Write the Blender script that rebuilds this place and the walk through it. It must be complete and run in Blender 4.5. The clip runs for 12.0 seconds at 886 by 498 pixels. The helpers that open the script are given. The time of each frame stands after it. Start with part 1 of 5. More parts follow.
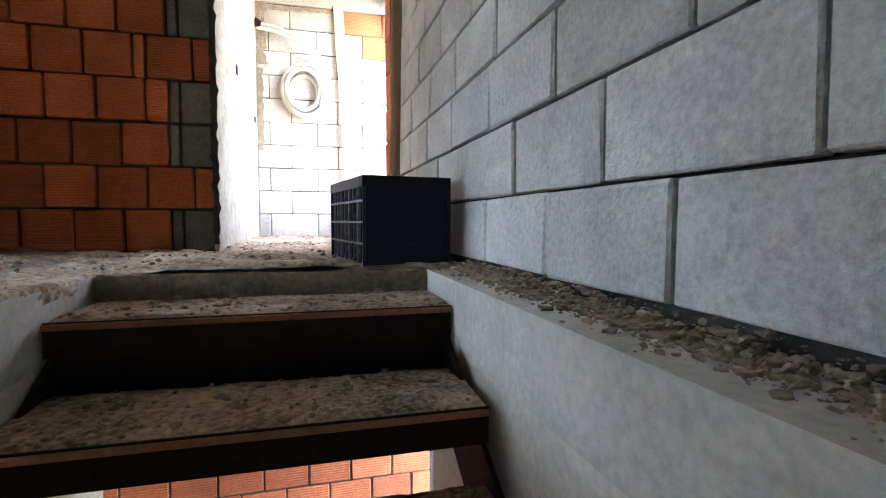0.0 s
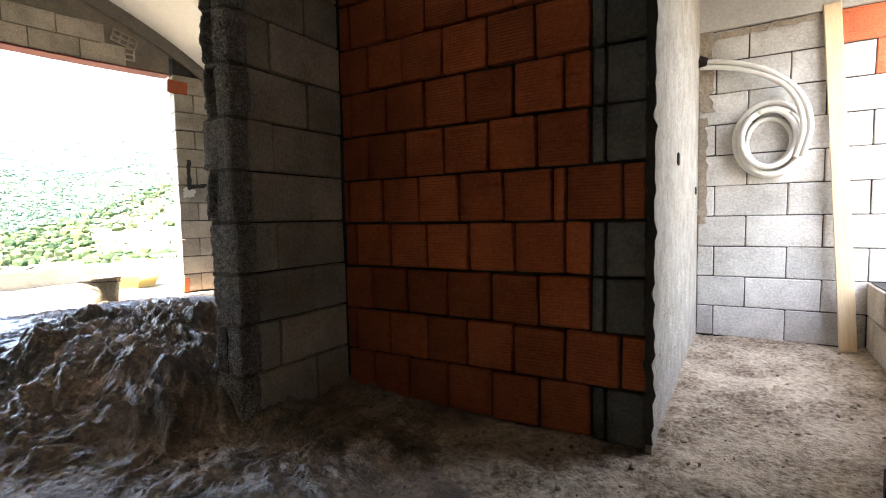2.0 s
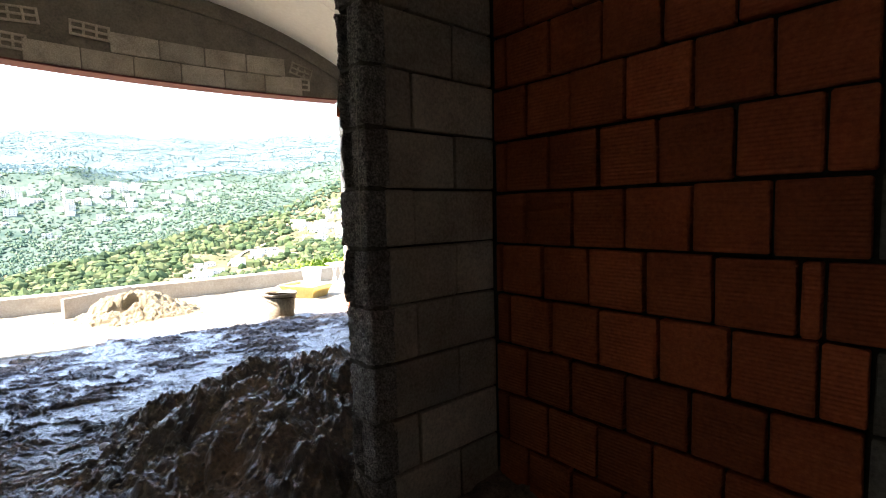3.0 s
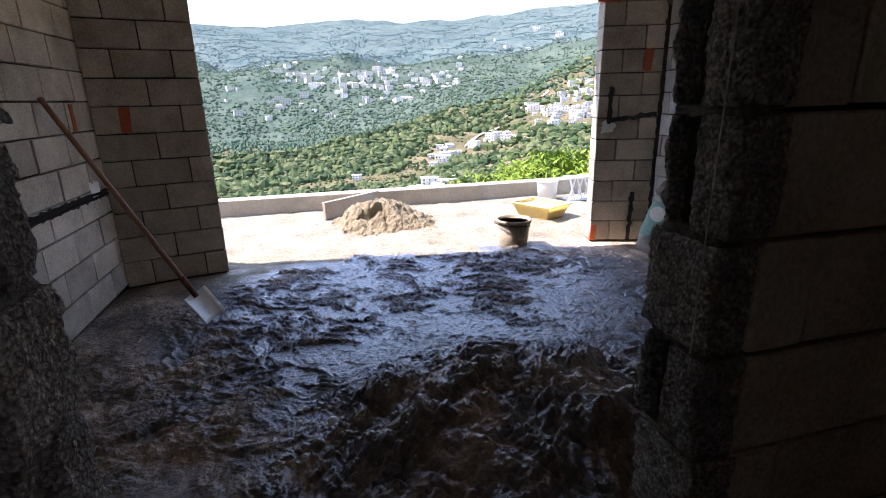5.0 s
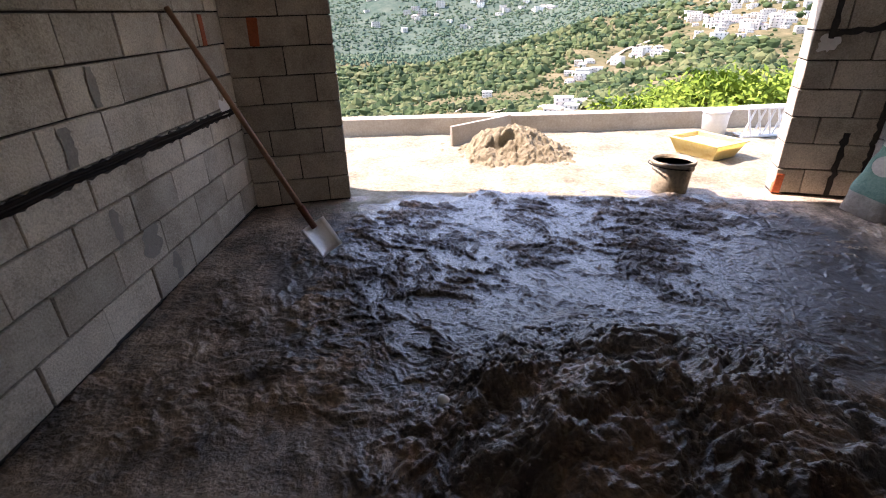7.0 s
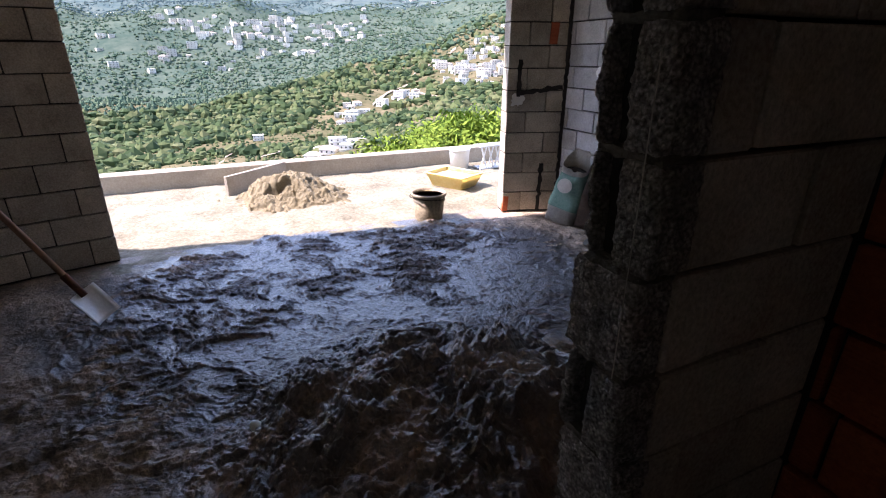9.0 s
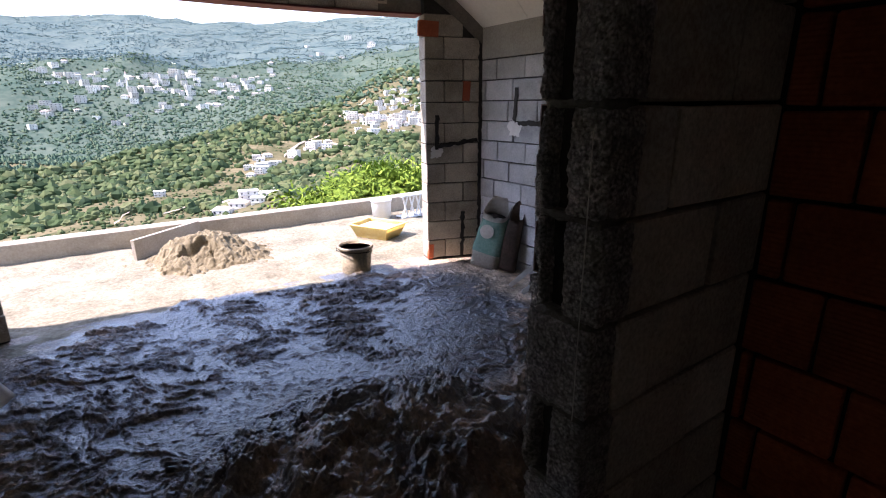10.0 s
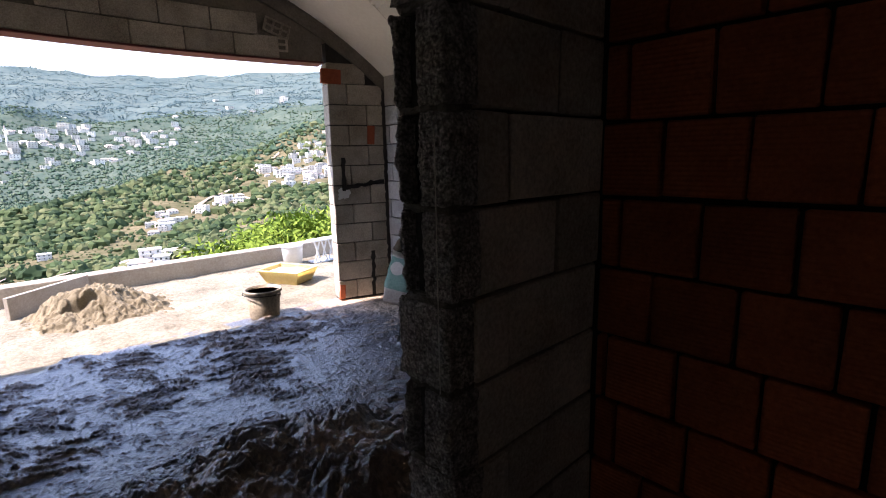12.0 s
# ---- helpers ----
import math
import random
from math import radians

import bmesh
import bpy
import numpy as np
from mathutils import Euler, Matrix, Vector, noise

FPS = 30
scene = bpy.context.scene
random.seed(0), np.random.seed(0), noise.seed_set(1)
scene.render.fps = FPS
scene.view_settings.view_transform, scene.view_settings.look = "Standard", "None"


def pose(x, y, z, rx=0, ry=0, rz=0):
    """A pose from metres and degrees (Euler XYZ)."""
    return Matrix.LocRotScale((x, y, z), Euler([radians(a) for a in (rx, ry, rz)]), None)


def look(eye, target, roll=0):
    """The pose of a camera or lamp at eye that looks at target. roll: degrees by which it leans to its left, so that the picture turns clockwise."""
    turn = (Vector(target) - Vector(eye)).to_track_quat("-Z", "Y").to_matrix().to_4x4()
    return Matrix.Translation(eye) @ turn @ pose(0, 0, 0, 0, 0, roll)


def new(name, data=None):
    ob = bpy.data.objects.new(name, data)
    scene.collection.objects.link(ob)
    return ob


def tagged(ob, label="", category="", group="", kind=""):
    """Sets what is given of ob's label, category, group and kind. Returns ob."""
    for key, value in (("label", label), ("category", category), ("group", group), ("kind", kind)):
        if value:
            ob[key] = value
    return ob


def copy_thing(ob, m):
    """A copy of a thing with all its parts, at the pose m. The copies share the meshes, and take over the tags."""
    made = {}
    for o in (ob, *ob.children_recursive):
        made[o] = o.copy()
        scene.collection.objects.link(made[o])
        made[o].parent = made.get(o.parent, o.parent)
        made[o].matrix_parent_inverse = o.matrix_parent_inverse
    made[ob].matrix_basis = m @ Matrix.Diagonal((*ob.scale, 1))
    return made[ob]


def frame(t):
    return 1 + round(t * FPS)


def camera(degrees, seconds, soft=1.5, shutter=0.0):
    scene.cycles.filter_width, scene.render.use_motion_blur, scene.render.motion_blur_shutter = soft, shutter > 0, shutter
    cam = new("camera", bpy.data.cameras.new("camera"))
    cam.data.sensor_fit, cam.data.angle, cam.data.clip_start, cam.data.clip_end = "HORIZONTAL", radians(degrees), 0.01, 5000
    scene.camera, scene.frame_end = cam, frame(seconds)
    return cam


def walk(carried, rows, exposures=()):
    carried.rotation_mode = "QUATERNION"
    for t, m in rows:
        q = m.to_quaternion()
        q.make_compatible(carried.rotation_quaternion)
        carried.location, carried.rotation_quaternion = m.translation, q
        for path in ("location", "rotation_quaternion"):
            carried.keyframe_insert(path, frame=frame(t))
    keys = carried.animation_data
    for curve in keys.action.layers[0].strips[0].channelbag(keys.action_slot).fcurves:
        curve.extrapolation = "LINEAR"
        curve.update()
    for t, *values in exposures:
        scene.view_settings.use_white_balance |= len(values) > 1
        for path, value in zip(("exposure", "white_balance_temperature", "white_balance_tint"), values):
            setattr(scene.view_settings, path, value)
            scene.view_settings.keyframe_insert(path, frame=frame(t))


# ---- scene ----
cam = camera(84.0, 12.0, soft=1.1)
PATH = [
    (0.0, (0.031, 0.017, 0.118), (0.545, 1.946, 0.001), 0.1),
    (0.5, (0.07, 0.231, 0.294), (0.163, 2.226, 0.179), -0.2),
    (1.0, (0.004, 0.431, 0.46), (-0.403, 2.386, 0.347), -0.7),
    (1.5, (-0.031, 0.638, 0.615), (-0.77, 2.492, 0.495), -0.8),
    (2.0, (-0.151, 0.834, 0.8), (-1.188, 2.539, 0.67), -1.1),
    (2.5, (-0.267, 1.0, 0.949), (-1.566, 2.514, 0.816), -1.3),
    (3.0, (-0.403, 1.167, 1.116), (-1.925, 2.455, 0.963), -1.3),
    (3.5, (-0.572, 1.293, 1.272), (-2.28, 2.315, 1.077), -1.2),
    (5.5, (-1.413, 1.476, 1.428), (-3.258, 1.786, 0.721), -1.6),
    (6.0, (-1.606, 1.525, 1.403), (-3.431, 1.655, 0.596), -1.8),
    (6.5, (-1.691, 1.486, 1.395), (-3.49, 1.386, 0.529), -2.1),
    (8.5, (-1.485, 1.394, 1.536), (-3.238, 1.924, 0.732), 0.1),
    (9.0, (-1.27, 1.425, 1.551), (-2.963, 2.191, 0.813), 0.1),
    (9.5, (-1.159, 1.433, 1.566), (-2.781, 2.397, 0.904), -0.1),
    (10.0, (-1.27, 1.334, 1.604), (-2.859, 2.41, 1.04), -0.5),
    (10.5, (-1.437, 1.251, 1.606), (-3.03, 2.362, 1.132), -0.9),
    (11.0, (-1.529, 1.204, 1.604), (-3.124, 2.334, 1.182), -1.2),
    (11.5, (-1.409, 1.244, 1.589), (-2.968, 2.437, 1.206), -1.3),
    (12.0, (-1.097, 1.34, 1.511), (-2.52, 2.693, 1.135), -1.2),
]
EXPOSURES = [(0.0, 5.3, 6900, 18), (0.5, 5.2, 7000, 18), (1.0, 4.95, 7200, 18), (1.5, 4.65, 7200, 18), (2.0, 4.2, 7000, 18), (2.5, 3.95, 6900, 19), (3.0, 3.3, 6800, 20), (3.5, 2.35, 6250, 24), (5.5, 2.22, 6250, 29), (6.5, 2.35, 6950, 31), (8.5, 2.22, 6500, 31), (9.5, 2.1, 6300, 30), (12.0, 2.1, 6400, 30)]
walk(cam, [(t, look(eye, target, roll)) for t, eye, target, roll in PATH], EXPOSURES)

# ---- world and sun ----
SUN_FROM = Vector((-0.228, -0.552, 0.80)).normalized()
world = bpy.data.worlds.new("world")
scene.world = world
world.use_nodes = True
wn = world.node_tree
sky = wn.nodes.new("ShaderNodeTexSky")
sky.sky_type, sky.sun_disc = "NISHITA", False
sky.sun_elevation = math.asin(SUN_FROM.z)
sky.sun_rotation = math.atan2(SUN_FROM.x, SUN_FROM.y)
sky.air_density, sky.dust_density = 1.3, 0.6
wn.links.new(sky.outputs[0], wn.nodes["Background"].inputs[0])
wn.nodes["Background"].inputs[1].default_value = 0.15
sun = new("sun", bpy.data.lights.new("sun", "SUN"))
sun.data.energy, sun.data.angle, sun.data.color = 3.4, radians(0.6), (1.0, 0.96, 0.9)
sun.matrix_world = look(SUN_FROM * 30, (0, 0, 0))
# skylight in the passage window
pane = new("window_light", bpy.data.lights.new("window_light", "AREA"))
pane.data.shape, pane.data.size, pane.data.size_y, pane.data.energy, pane.data.color = "RECTANGLE", 1.25, 1.6, 2.1, (1.0, 0.98, 0.95)
pane.matrix_world = look((0.80, 3.9, 1.22), (-1.0, 3.9, 0.9))


# ---- materials ----
def mat(name, dark, light, scale=6.0, fine=60.0, rough=0.85, bump=0.3, vary=0.15, metal=0.0, stretch=None, depth=0.004, contrast=1.0, spec=0.4):
    """Two-scale noise between two colours, with a per-object change of value and a bump from the fine noise."""
    m = bpy.data.materials.new(name)
    m.use_nodes = True
    nt = m.node_tree
    N, L = nt.nodes, nt.links
    b = N["Principled BSDF"]
    co = N.new("ShaderNodeTexCoord")
    geo = N.new("ShaderNodeNewGeometry")
    info = N.new("ShaderNodeObjectInfo")
    src = geo.outputs["Position"]
    if stretch:
        mp = N.new("ShaderNodeMapping")
        mp.inputs["Scale"].default_value = stretch
        L.new(co.outputs["Object"], mp.inputs["Vector"])
        src = mp.outputs["Vector"]
    n1, n2 = N.new("ShaderNodeTexNoise"), N.new("ShaderNodeTexNoise")
    for n, sc, det in ((n1, scale, 5), (n2, fine, 4)):
        n.inputs["Scale"].default_value, n.inputs["Detail"].default_value, n.inputs["Roughness"].default_value = sc, det, 0.65
        L.new(src, n.inputs["Vector"])
    mx = N.new("ShaderNodeMath")
    mx.operation = "ADD"
    L.new(n1.outputs[0], mx.inputs[0])
    L.new(n2.outputs[0], mx.inputs[1])
    rmp = N.new("ShaderNodeMapRange")
    rmp.inputs["From Min"].default_value, rmp.inputs["From Max"].default_value = 1.0 - 0.42 / contrast, 1.0 + 0.42 / contrast
    L.new(mx.outputs[0], rmp.inputs["Value"])
    mix = N.new("ShaderNodeMix")
    mix.data_type = "RGBA"
    mix.inputs["A"].default_value, mix.inputs["B"].default_value = (*dark, 1), (*light, 1)
    L.new(rmp.outputs[0], mix.inputs["Factor"])
    hsv = N.new("ShaderNodeHueSaturation")
    val = N.new("ShaderNodeMapRange")
    val.inputs["To Min"].default_value, val.inputs["To Max"].default_value = 1 - vary, 1 + vary
    L.new(info.outputs["Random"], val.inputs["Value"])
    L.new(val.outputs[0], hsv.inputs["Value"])
    L.new(mix.outputs["Result"], hsv.inputs["Color"])
    L.new(hsv.outputs[0], b.inputs["Base Color"])
    b.inputs["Roughness"].default_value, b.inputs["Metallic"].default_value = rough, metal
    b.inputs["Specular IOR Level"].default_value = spec
    if bump:
        bp = N.new("ShaderNodeBump")
        bp.inputs["Strength"].default_value, bp.inputs["Distance"].default_value = bump, depth
        L.new(mx.outputs[0], bp.inputs["Height"])
        L.new(bp.outputs[0], b.inputs["Normal"])
    return m


BLOCK = mat("pumice_block", (0.235, 0.198, 0.152), (0.60, 0.53, 0.43), 3.2, 90, 0.92, 0.8, 0.2, depth=0.006, contrast=1.5)
BLOCK_COOL = mat("grey_block", (0.27, 0.268, 0.265), (0.56, 0.555, 0.55), 5, 75, 0.92, 0.9, 0.14, depth=0.008, contrast=1.25)
PALE_BLOCK = mat("limewashed_block", (0.27, 0.25, 0.215), (0.58, 0.55, 0.49), 5, 70, 0.92, 0.7, 0.12, depth=0.006, contrast=1.3)
PUMICE = mat("raw_pumice", (0.22, 0.195, 0.175), (0.66, 0.61, 0.55), 40, 130, 0.95, 1.0, 0.15, depth=0.012, contrast=1.6)


def gravelly(m, size, depth):
    """Gives a material the relief and the dark gaps of packed grit of about 1/size metres."""
    nt = m.node_tree
    N, L = nt.nodes, nt.links
    b = N["Principled BSDF"]
    geo, vor = N.new("ShaderNodeNewGeometry"), N.new("ShaderNodeTexVoronoi")
    vor.inputs["Scale"].default_value = size
    L.new(geo.outputs["Position"], vor.inputs["Vector"])
    gap = N.new("ShaderNodeMapRange")
    gap.inputs["From Min"].default_value, gap.inputs["From Max"].default_value = 0.25, 0.75
    gap.inputs["To Min"].default_value, gap.inputs["To Max"].default_value = 1.0, 0.55
    L.new(vor.outputs["Distance"], gap.inputs["Value"])
    mul = N.new("ShaderNodeMix")
    mul.data_type, mul.blend_type = "RGBA", "MULTIPLY"
    mul.inputs["Factor"].default_value = 1.0
    L.new(b.inputs["Base Color"].links[0].from_socket, mul.inputs["A"])
    L.new(gap.outputs[0], mul.inputs["B"])
    L.new(mul.outputs["Result"], b.inputs["Base Color"])
    bp = N.new("ShaderNodeBump")
    bp.inputs["Strength"].default_value, bp.inputs["Distance"].default_value = 1.0, depth
    L.new(gap.outputs[0], bp.inputs["Height"])
    L.new(N["Bump"].outputs[0], bp.inputs["Normal"])
    L.new(bp.outputs[0], b.inputs["Normal"])


gravelly(PUMICE, 120, 0.010)
BRICK = mat("red_brick", (0.27, 0.056, 0.021), (0.57, 0.15, 0.058), 5, 80, 0.88, 0.3, 0.26)
nt = BRICK.node_tree
geo = nt.nodes.new("ShaderNodeNewGeometry")
wave = nt.nodes.new("ShaderNodeTexWave")
wave.wave_type, wave.bands_direction = "BANDS", "Z"
wave.inputs["Scale"].default_value, wave.inputs["Distortion"].default_value = 26.0, 0.4
nt.links.new(geo.outputs["Position"], wave.inputs["Vector"])
ribs = nt.nodes.new("ShaderNodeBump")
ribs.inputs["Strength"].default_value, ribs.inputs["Distance"].default_value = 0.5, 0.004
nt.links.new(wave.outputs["Fac"], ribs.inputs["Height"])
nt.links.new(nt.nodes["Bump"].outputs[0], ribs.inputs["Normal"])
nt.links.new(ribs.outputs[0], nt.nodes["Principled BSDF"].inputs["Normal"])
MORTAR = mat("dark_joint", (0.016, 0.014, 0.012), (0.065, 0.057, 0.05), 12, 90, 0.95, 0.5, 0.0)
CEMENT = mat("cement_plaster", (0.26, 0.245, 0.22), (0.52, 0.50, 0.45), 3, 50, 0.9, 0.5, 0.06, depth=0.006)
PLASTER = mat("rough_plaster", (0.36, 0.33, 0.27), (0.66, 0.62, 0.53), 4, 60, 0.9, 0.6, 0.0, depth=0.006)
CEILING = mat("fair_faced_ceiling", (0.72, 0.68, 0.60), (0.86, 0.83, 0.75), 1.5, 30, 0.9, 0.15, 0.0)
DUST = mat("dusty_screed", (0.12, 0.082, 0.052), (0.60, 0.50, 0.375), 2.6, 45, 0.9, 1.0, 0.1, depth=0.016, contrast=1.9)
STONE_FLOOR = mat("terrace_concrete", (0.120, 0.100, 0.062), (0.315, 0.280, 0.200), 2.6, 30, 0.93, 0.9, 0.05, depth=0.012, contrast=1.5)
DARK_BLOCK = mat("dark_half_block", (0.06, 0.057, 0.052), (0.20, 0.19, 0.175), 9, 90, 0.93, 0.8, 0.15, contrast=1.3)
COLUMN = mat("scraped_plaster", (0.17, 0.15, 0.12), (0.44, 0.405, 0.345), 7, 60, 0.92, 1.0, 0.0, depth=0.014, contrast=1.3)
PARAPET = mat("pale_concrete", (0.27, 0.225, 0.165), (0.50, 0.44, 0.345), 3, 40, 0.92, 0.5, 0.0, depth=0.006)
INFILL = mat("dark_cement_fill", (0.10, 0.085, 0.068), (0.27, 0.235, 0.19), 5, 50, 0.92, 0.8, 0.0, depth=0.012)
RED_PAINT = mat("red_paint", (0.10, 0.022, 0.022), (0.20, 0.05, 0.045), 8, 60, 0.7, 0.2, 0.05)
STEEL = mat("rusty_steel", (0.004, 0.003, 0.0025), (0.020, 0.011, 0.008), 8, 60, 0.8, 0.4, 0.1, metal=0.2, spec=0.15)


# ---- helpers of this scene ----
def box(bm, x0, y0, z0, x1, y1, z1, m=None):
    r = bmesh.ops.create_cube(bm, size=1.0, matrix=Matrix.LocRotScale(((x0 + x1) / 2, (y0 + y1) / 2, (z0 + z1) / 2), None, (abs(x1 - x0), abs(y1 - y0), abs(z1 - z0))))
    if m is not None:
        bmesh.ops.transform(bm, matrix=m, verts=r["verts"])
    return r["verts"]


def cyl(bm, p, q, r0, r1=None, seg=16, caps=True):
    p, q = Vector(p), Vector(q)
    d = q - p
    m = Matrix.Translation((p + q) / 2) @ d.to_track_quat("Z", "Y").to_matrix().to_4x4()
    return bmesh.ops.create_cone(bm, cap_ends=caps, segments=seg, radius1=r0, radius2=r0 if r1 is None else r1, depth=d.length, matrix=m)["verts"]


def bevel(bm, w, seg=1):
    bmesh.ops.bevel(bm, geom=list(bm.edges), offset=w, segments=seg, affect="EDGES", profile=0.6)


def mesh_of(name, bm, material, smooth=False):
    me = bpy.data.meshes.new(name)
    bm.normal_update()
    bm.to_mesh(me)
    bm.free()
    me.materials.append(material)
    if smooth:
        me.shade_smooth()
    return me


def part(name, bm, material, parent=None, label="", smooth=False):
    ob = new(name, mesh_of(name, bm, material, smooth))
    ob.parent = parent
    if label:
        tagged(ob, label)
    return ob


def structure(name, bm, material, label, category, smooth=False):
    return tagged(part(name, bm, material, None, "", smooth), label, category, kind="structure")


def grid_mesh(name, xs, ys, zf, material):
    """A height field over two rows of coordinates."""
    X, Y = np.meshgrid(xs, ys, indexing="ij")
    Z = zf(X, Y)
    nx, ny = len(xs), len(ys)
    idx = np.arange(nx * ny).reshape(nx, ny)
    f = np.stack([idx[:-1, :-1], idx[1:, :-1], idx[1:, 1:], idx[:-1, 1:]], -1).reshape(-1, 4)
    me = bpy.data.meshes.new(name)
    me.from_pydata(np.stack([X, Y, Z], -1).reshape(-1, 3).tolist(), [], f.tolist())
    me.materials.append(material)
    me.shade_smooth()
    return me


def value_noise(X, Y, scale, seed):
    """Smooth value noise in numpy, about -1 to 1."""
    g = np.random.RandomState(seed).uniform(-1, 1, (256, 256))
    u, v = np.asarray(X) * scale, np.asarray(Y) * scale
    i, j = np.floor(u).astype(int), np.floor(v).astype(int)
    fu, fv = u - i, v - j
    fu, fv = fu * fu * (3 - 2 * fu), fv * fv * (3 - 2 * fv)
    a, b, c, d = g[i % 256, j % 256], g[(i + 1) % 256, j % 256], g[i % 256, (j + 1) % 256], g[(i + 1) % 256, (j + 1) % 256]
    return (a * (1 - fu) + b * fu) * (1 - fv) + (c * (1 - fu) + d * fu) * fv


def fractal(X, Y, scale, seed, octaves=4, gain=0.5):
    return sum(value_noise(X, Y, scale * 2.03**k, seed + k) * gain**k for k in range(octaves))


def smooth_step(a, b, x):
    t = np.clip((x - a) / (b - a), 0, 1)
    return t * t * (3 - 2 * t)


rng = random.Random(7)
BLOCK_MESHES = {}


def block_mesh(length, depth, height, material, kind="block"):
    key = (round(length, 3), round(depth, 3), round(height, 3), material.name, rng.randrange(3) if length > 0.1 else 0)
    if key not in BLOCK_MESHES:
        bm = bmesh.new()
        box(bm, -length / 2, -depth / 2, -height / 2, length / 2, depth / 2, height / 2)
        bmesh.ops.bevel(bm, geom=list(bm.edges), offset=0.0045, segments=1, affect="EDGES")
        for v in bm.verts:
            v.co += Vector((rng.uniform(-1, 1), rng.uniform(-1, 1), rng.uniform(-1, 1))) * 0.0022
        BLOCK_MESHES[key] = mesh_of(kind, bm, material)
    return BLOCK_MESHES[key]


def lay(wall, place, length, z0, courses, ch, bl, depth, choose, gap=0.009, shift=None, name="block", keep=None, jitter=0.0025):
    """Courses of blocks as children of a wall. place(s, z) gives the pose of a block whose centre is s along the wall."""
    for c in range(courses):
        off = (shift[c % len(shift)] if shift else (0 if c % 2 else bl / 2))
        s = -off
        while s < length - 0.012:
            a, b = max(s, 0.0), min(s + bl, length)
            s += bl
            if b - a < 0.03:
                continue
            mid, zc = (a + b) / 2, z0 + (c + 0.5) * ch
            if keep and not keep(mid, zc, b - a):
                continue
            material = choose(c, mid)
            ob = new(name, block_mesh(b - a - gap, depth, ch - gap, material, name))
            ob.parent = wall
            ob.matrix_basis = place(mid, zc) @ pose(0, rng.uniform(-1, 1) * jitter, 0, rng.uniform(-0.5, 0.5), rng.uniform(-0.25, 0.25), rng.uniform(-0.5, 0.5))


def straight(p, q, inset):
    """Poses along the line p to q, with the block's middle inset metres to the left of it."""
    d = (Vector((*q, 0)) - Vector((*p, 0))).normalized()
    n = Vector((-d.y, d.x, 0))
    turn = math.degrees(math.atan2(d.y, d.x))
    return lambda s, z: Matrix.Translation(Vector((*p, z)) + d * s + n * inset) @ pose(0, 0, 0, 0, 0, turn)


# ---- the plan ----
COURSE = 0.203
ROOM_S, ROOM_N = -0.18, 4.62
ARC_X, ARC_Y, ARC_R = 1.67, 2.1, 7.5
A_S, A_L, A_R, A_N = -0.309, -0.2055, 0.263, 0.3427
VAULT_Y, VAULT_R, VAULT_TOP = 2.22, 3.4, 3.31
LINTEL = 2.42


def vault(y):
    return VAULT_TOP - VAULT_R + math.sqrt(max(VAULT_R**2 - (y - VAULT_Y) ** 2, 0.01))


def arc(a, r):
    return Vector((ARC_X - r * math.cos(a), ARC_Y + r * math.sin(a), 0))


def arc_prism(bm, a0, a1, r0, r1, lo, hi, n=16):
    """A curved wall between two angles; lo and hi give its heights from y."""
    rings = []
    for k in range(n + 1):
        a = a0 + (a1 - a0) * k / n
        p, q = arc(a, r0), arc(a, r1)
        rings.append([bm.verts.new((p.x, p.y, lo(p.y))), bm.verts.new((q.x, q.y, lo(p.y))), bm.verts.new((q.x, q.y, hi(p.y))), bm.verts.new((p.x, p.y, hi(p.y)))])
    for u, v in zip(rings, rings[1:]):
        for i in range(4):
            bm.faces.new((u[i], u[(i + 1) % 4], v[(i + 1) % 4], v[i]))
    bm.faces.new(rings[0][::-1])
    bm.faces.new(rings[-1])
    bmesh.ops.recalc_face_normals(bm, faces=bm.faces)


# ---- floors and ceilings ----
bm = bmesh.new()
box(bm, -8.5, -3.6, -0.22, -0.565, 4.9, -0.045)
box(bm, -0.565, 1.61, -0.22, 0.40, 4.9, -0.045)
box(bm, 0.40, -3.6, -0.22, 0.75, 4.9, -0.045)
box(bm, -8.5, 4.9, -0.22, -5.0, 9.0, -0.045)
box(bm, -8.5, -6.0, -0.22, -5.0, -3.6, -0.045)
structure("floor", bm, CEMENT, "bare concrete floor slab with a stairwell cut in it", "floor")

HALL_XS, HALL_YS = np.linspace(-2.06, 0.55, 150), np.linspace(-3.4, 4.6, 400)


def hall_height(X, Y):
    z = -0.03 + 0.012 * fractal(X, Y, 3.0, 3) + 0.010 * fractal(X, Y, 14, 9)
    near = np.where(Y > 1.615, np.where(X > -0.66, smooth_step(1.615, 1.65, Y), 1), smooth_step(-0.575, -0.62, X))
    z = -0.0445 + (np.maximum(z, -0.043) + 0.0445) * near
    well = (X > -0.58) & (Y < 1.618)
    return np.where(well, -9.0, z)


me = grid_mesh("screed", HALL_XS, HALL_YS, hall_height, DUST)
bmx = bmesh.new()
bmx.from_mesh(me)
bmesh.ops.delete(bmx, geom=[v for v in bmx.verts if v.co.z < -1], context="VERTS")
bmx.to_mesh(me)
bmx.free()
tagged(new("screed", me), "dusty brown screed strewn with mortar crumbs in the hall", "floor", kind="structure")

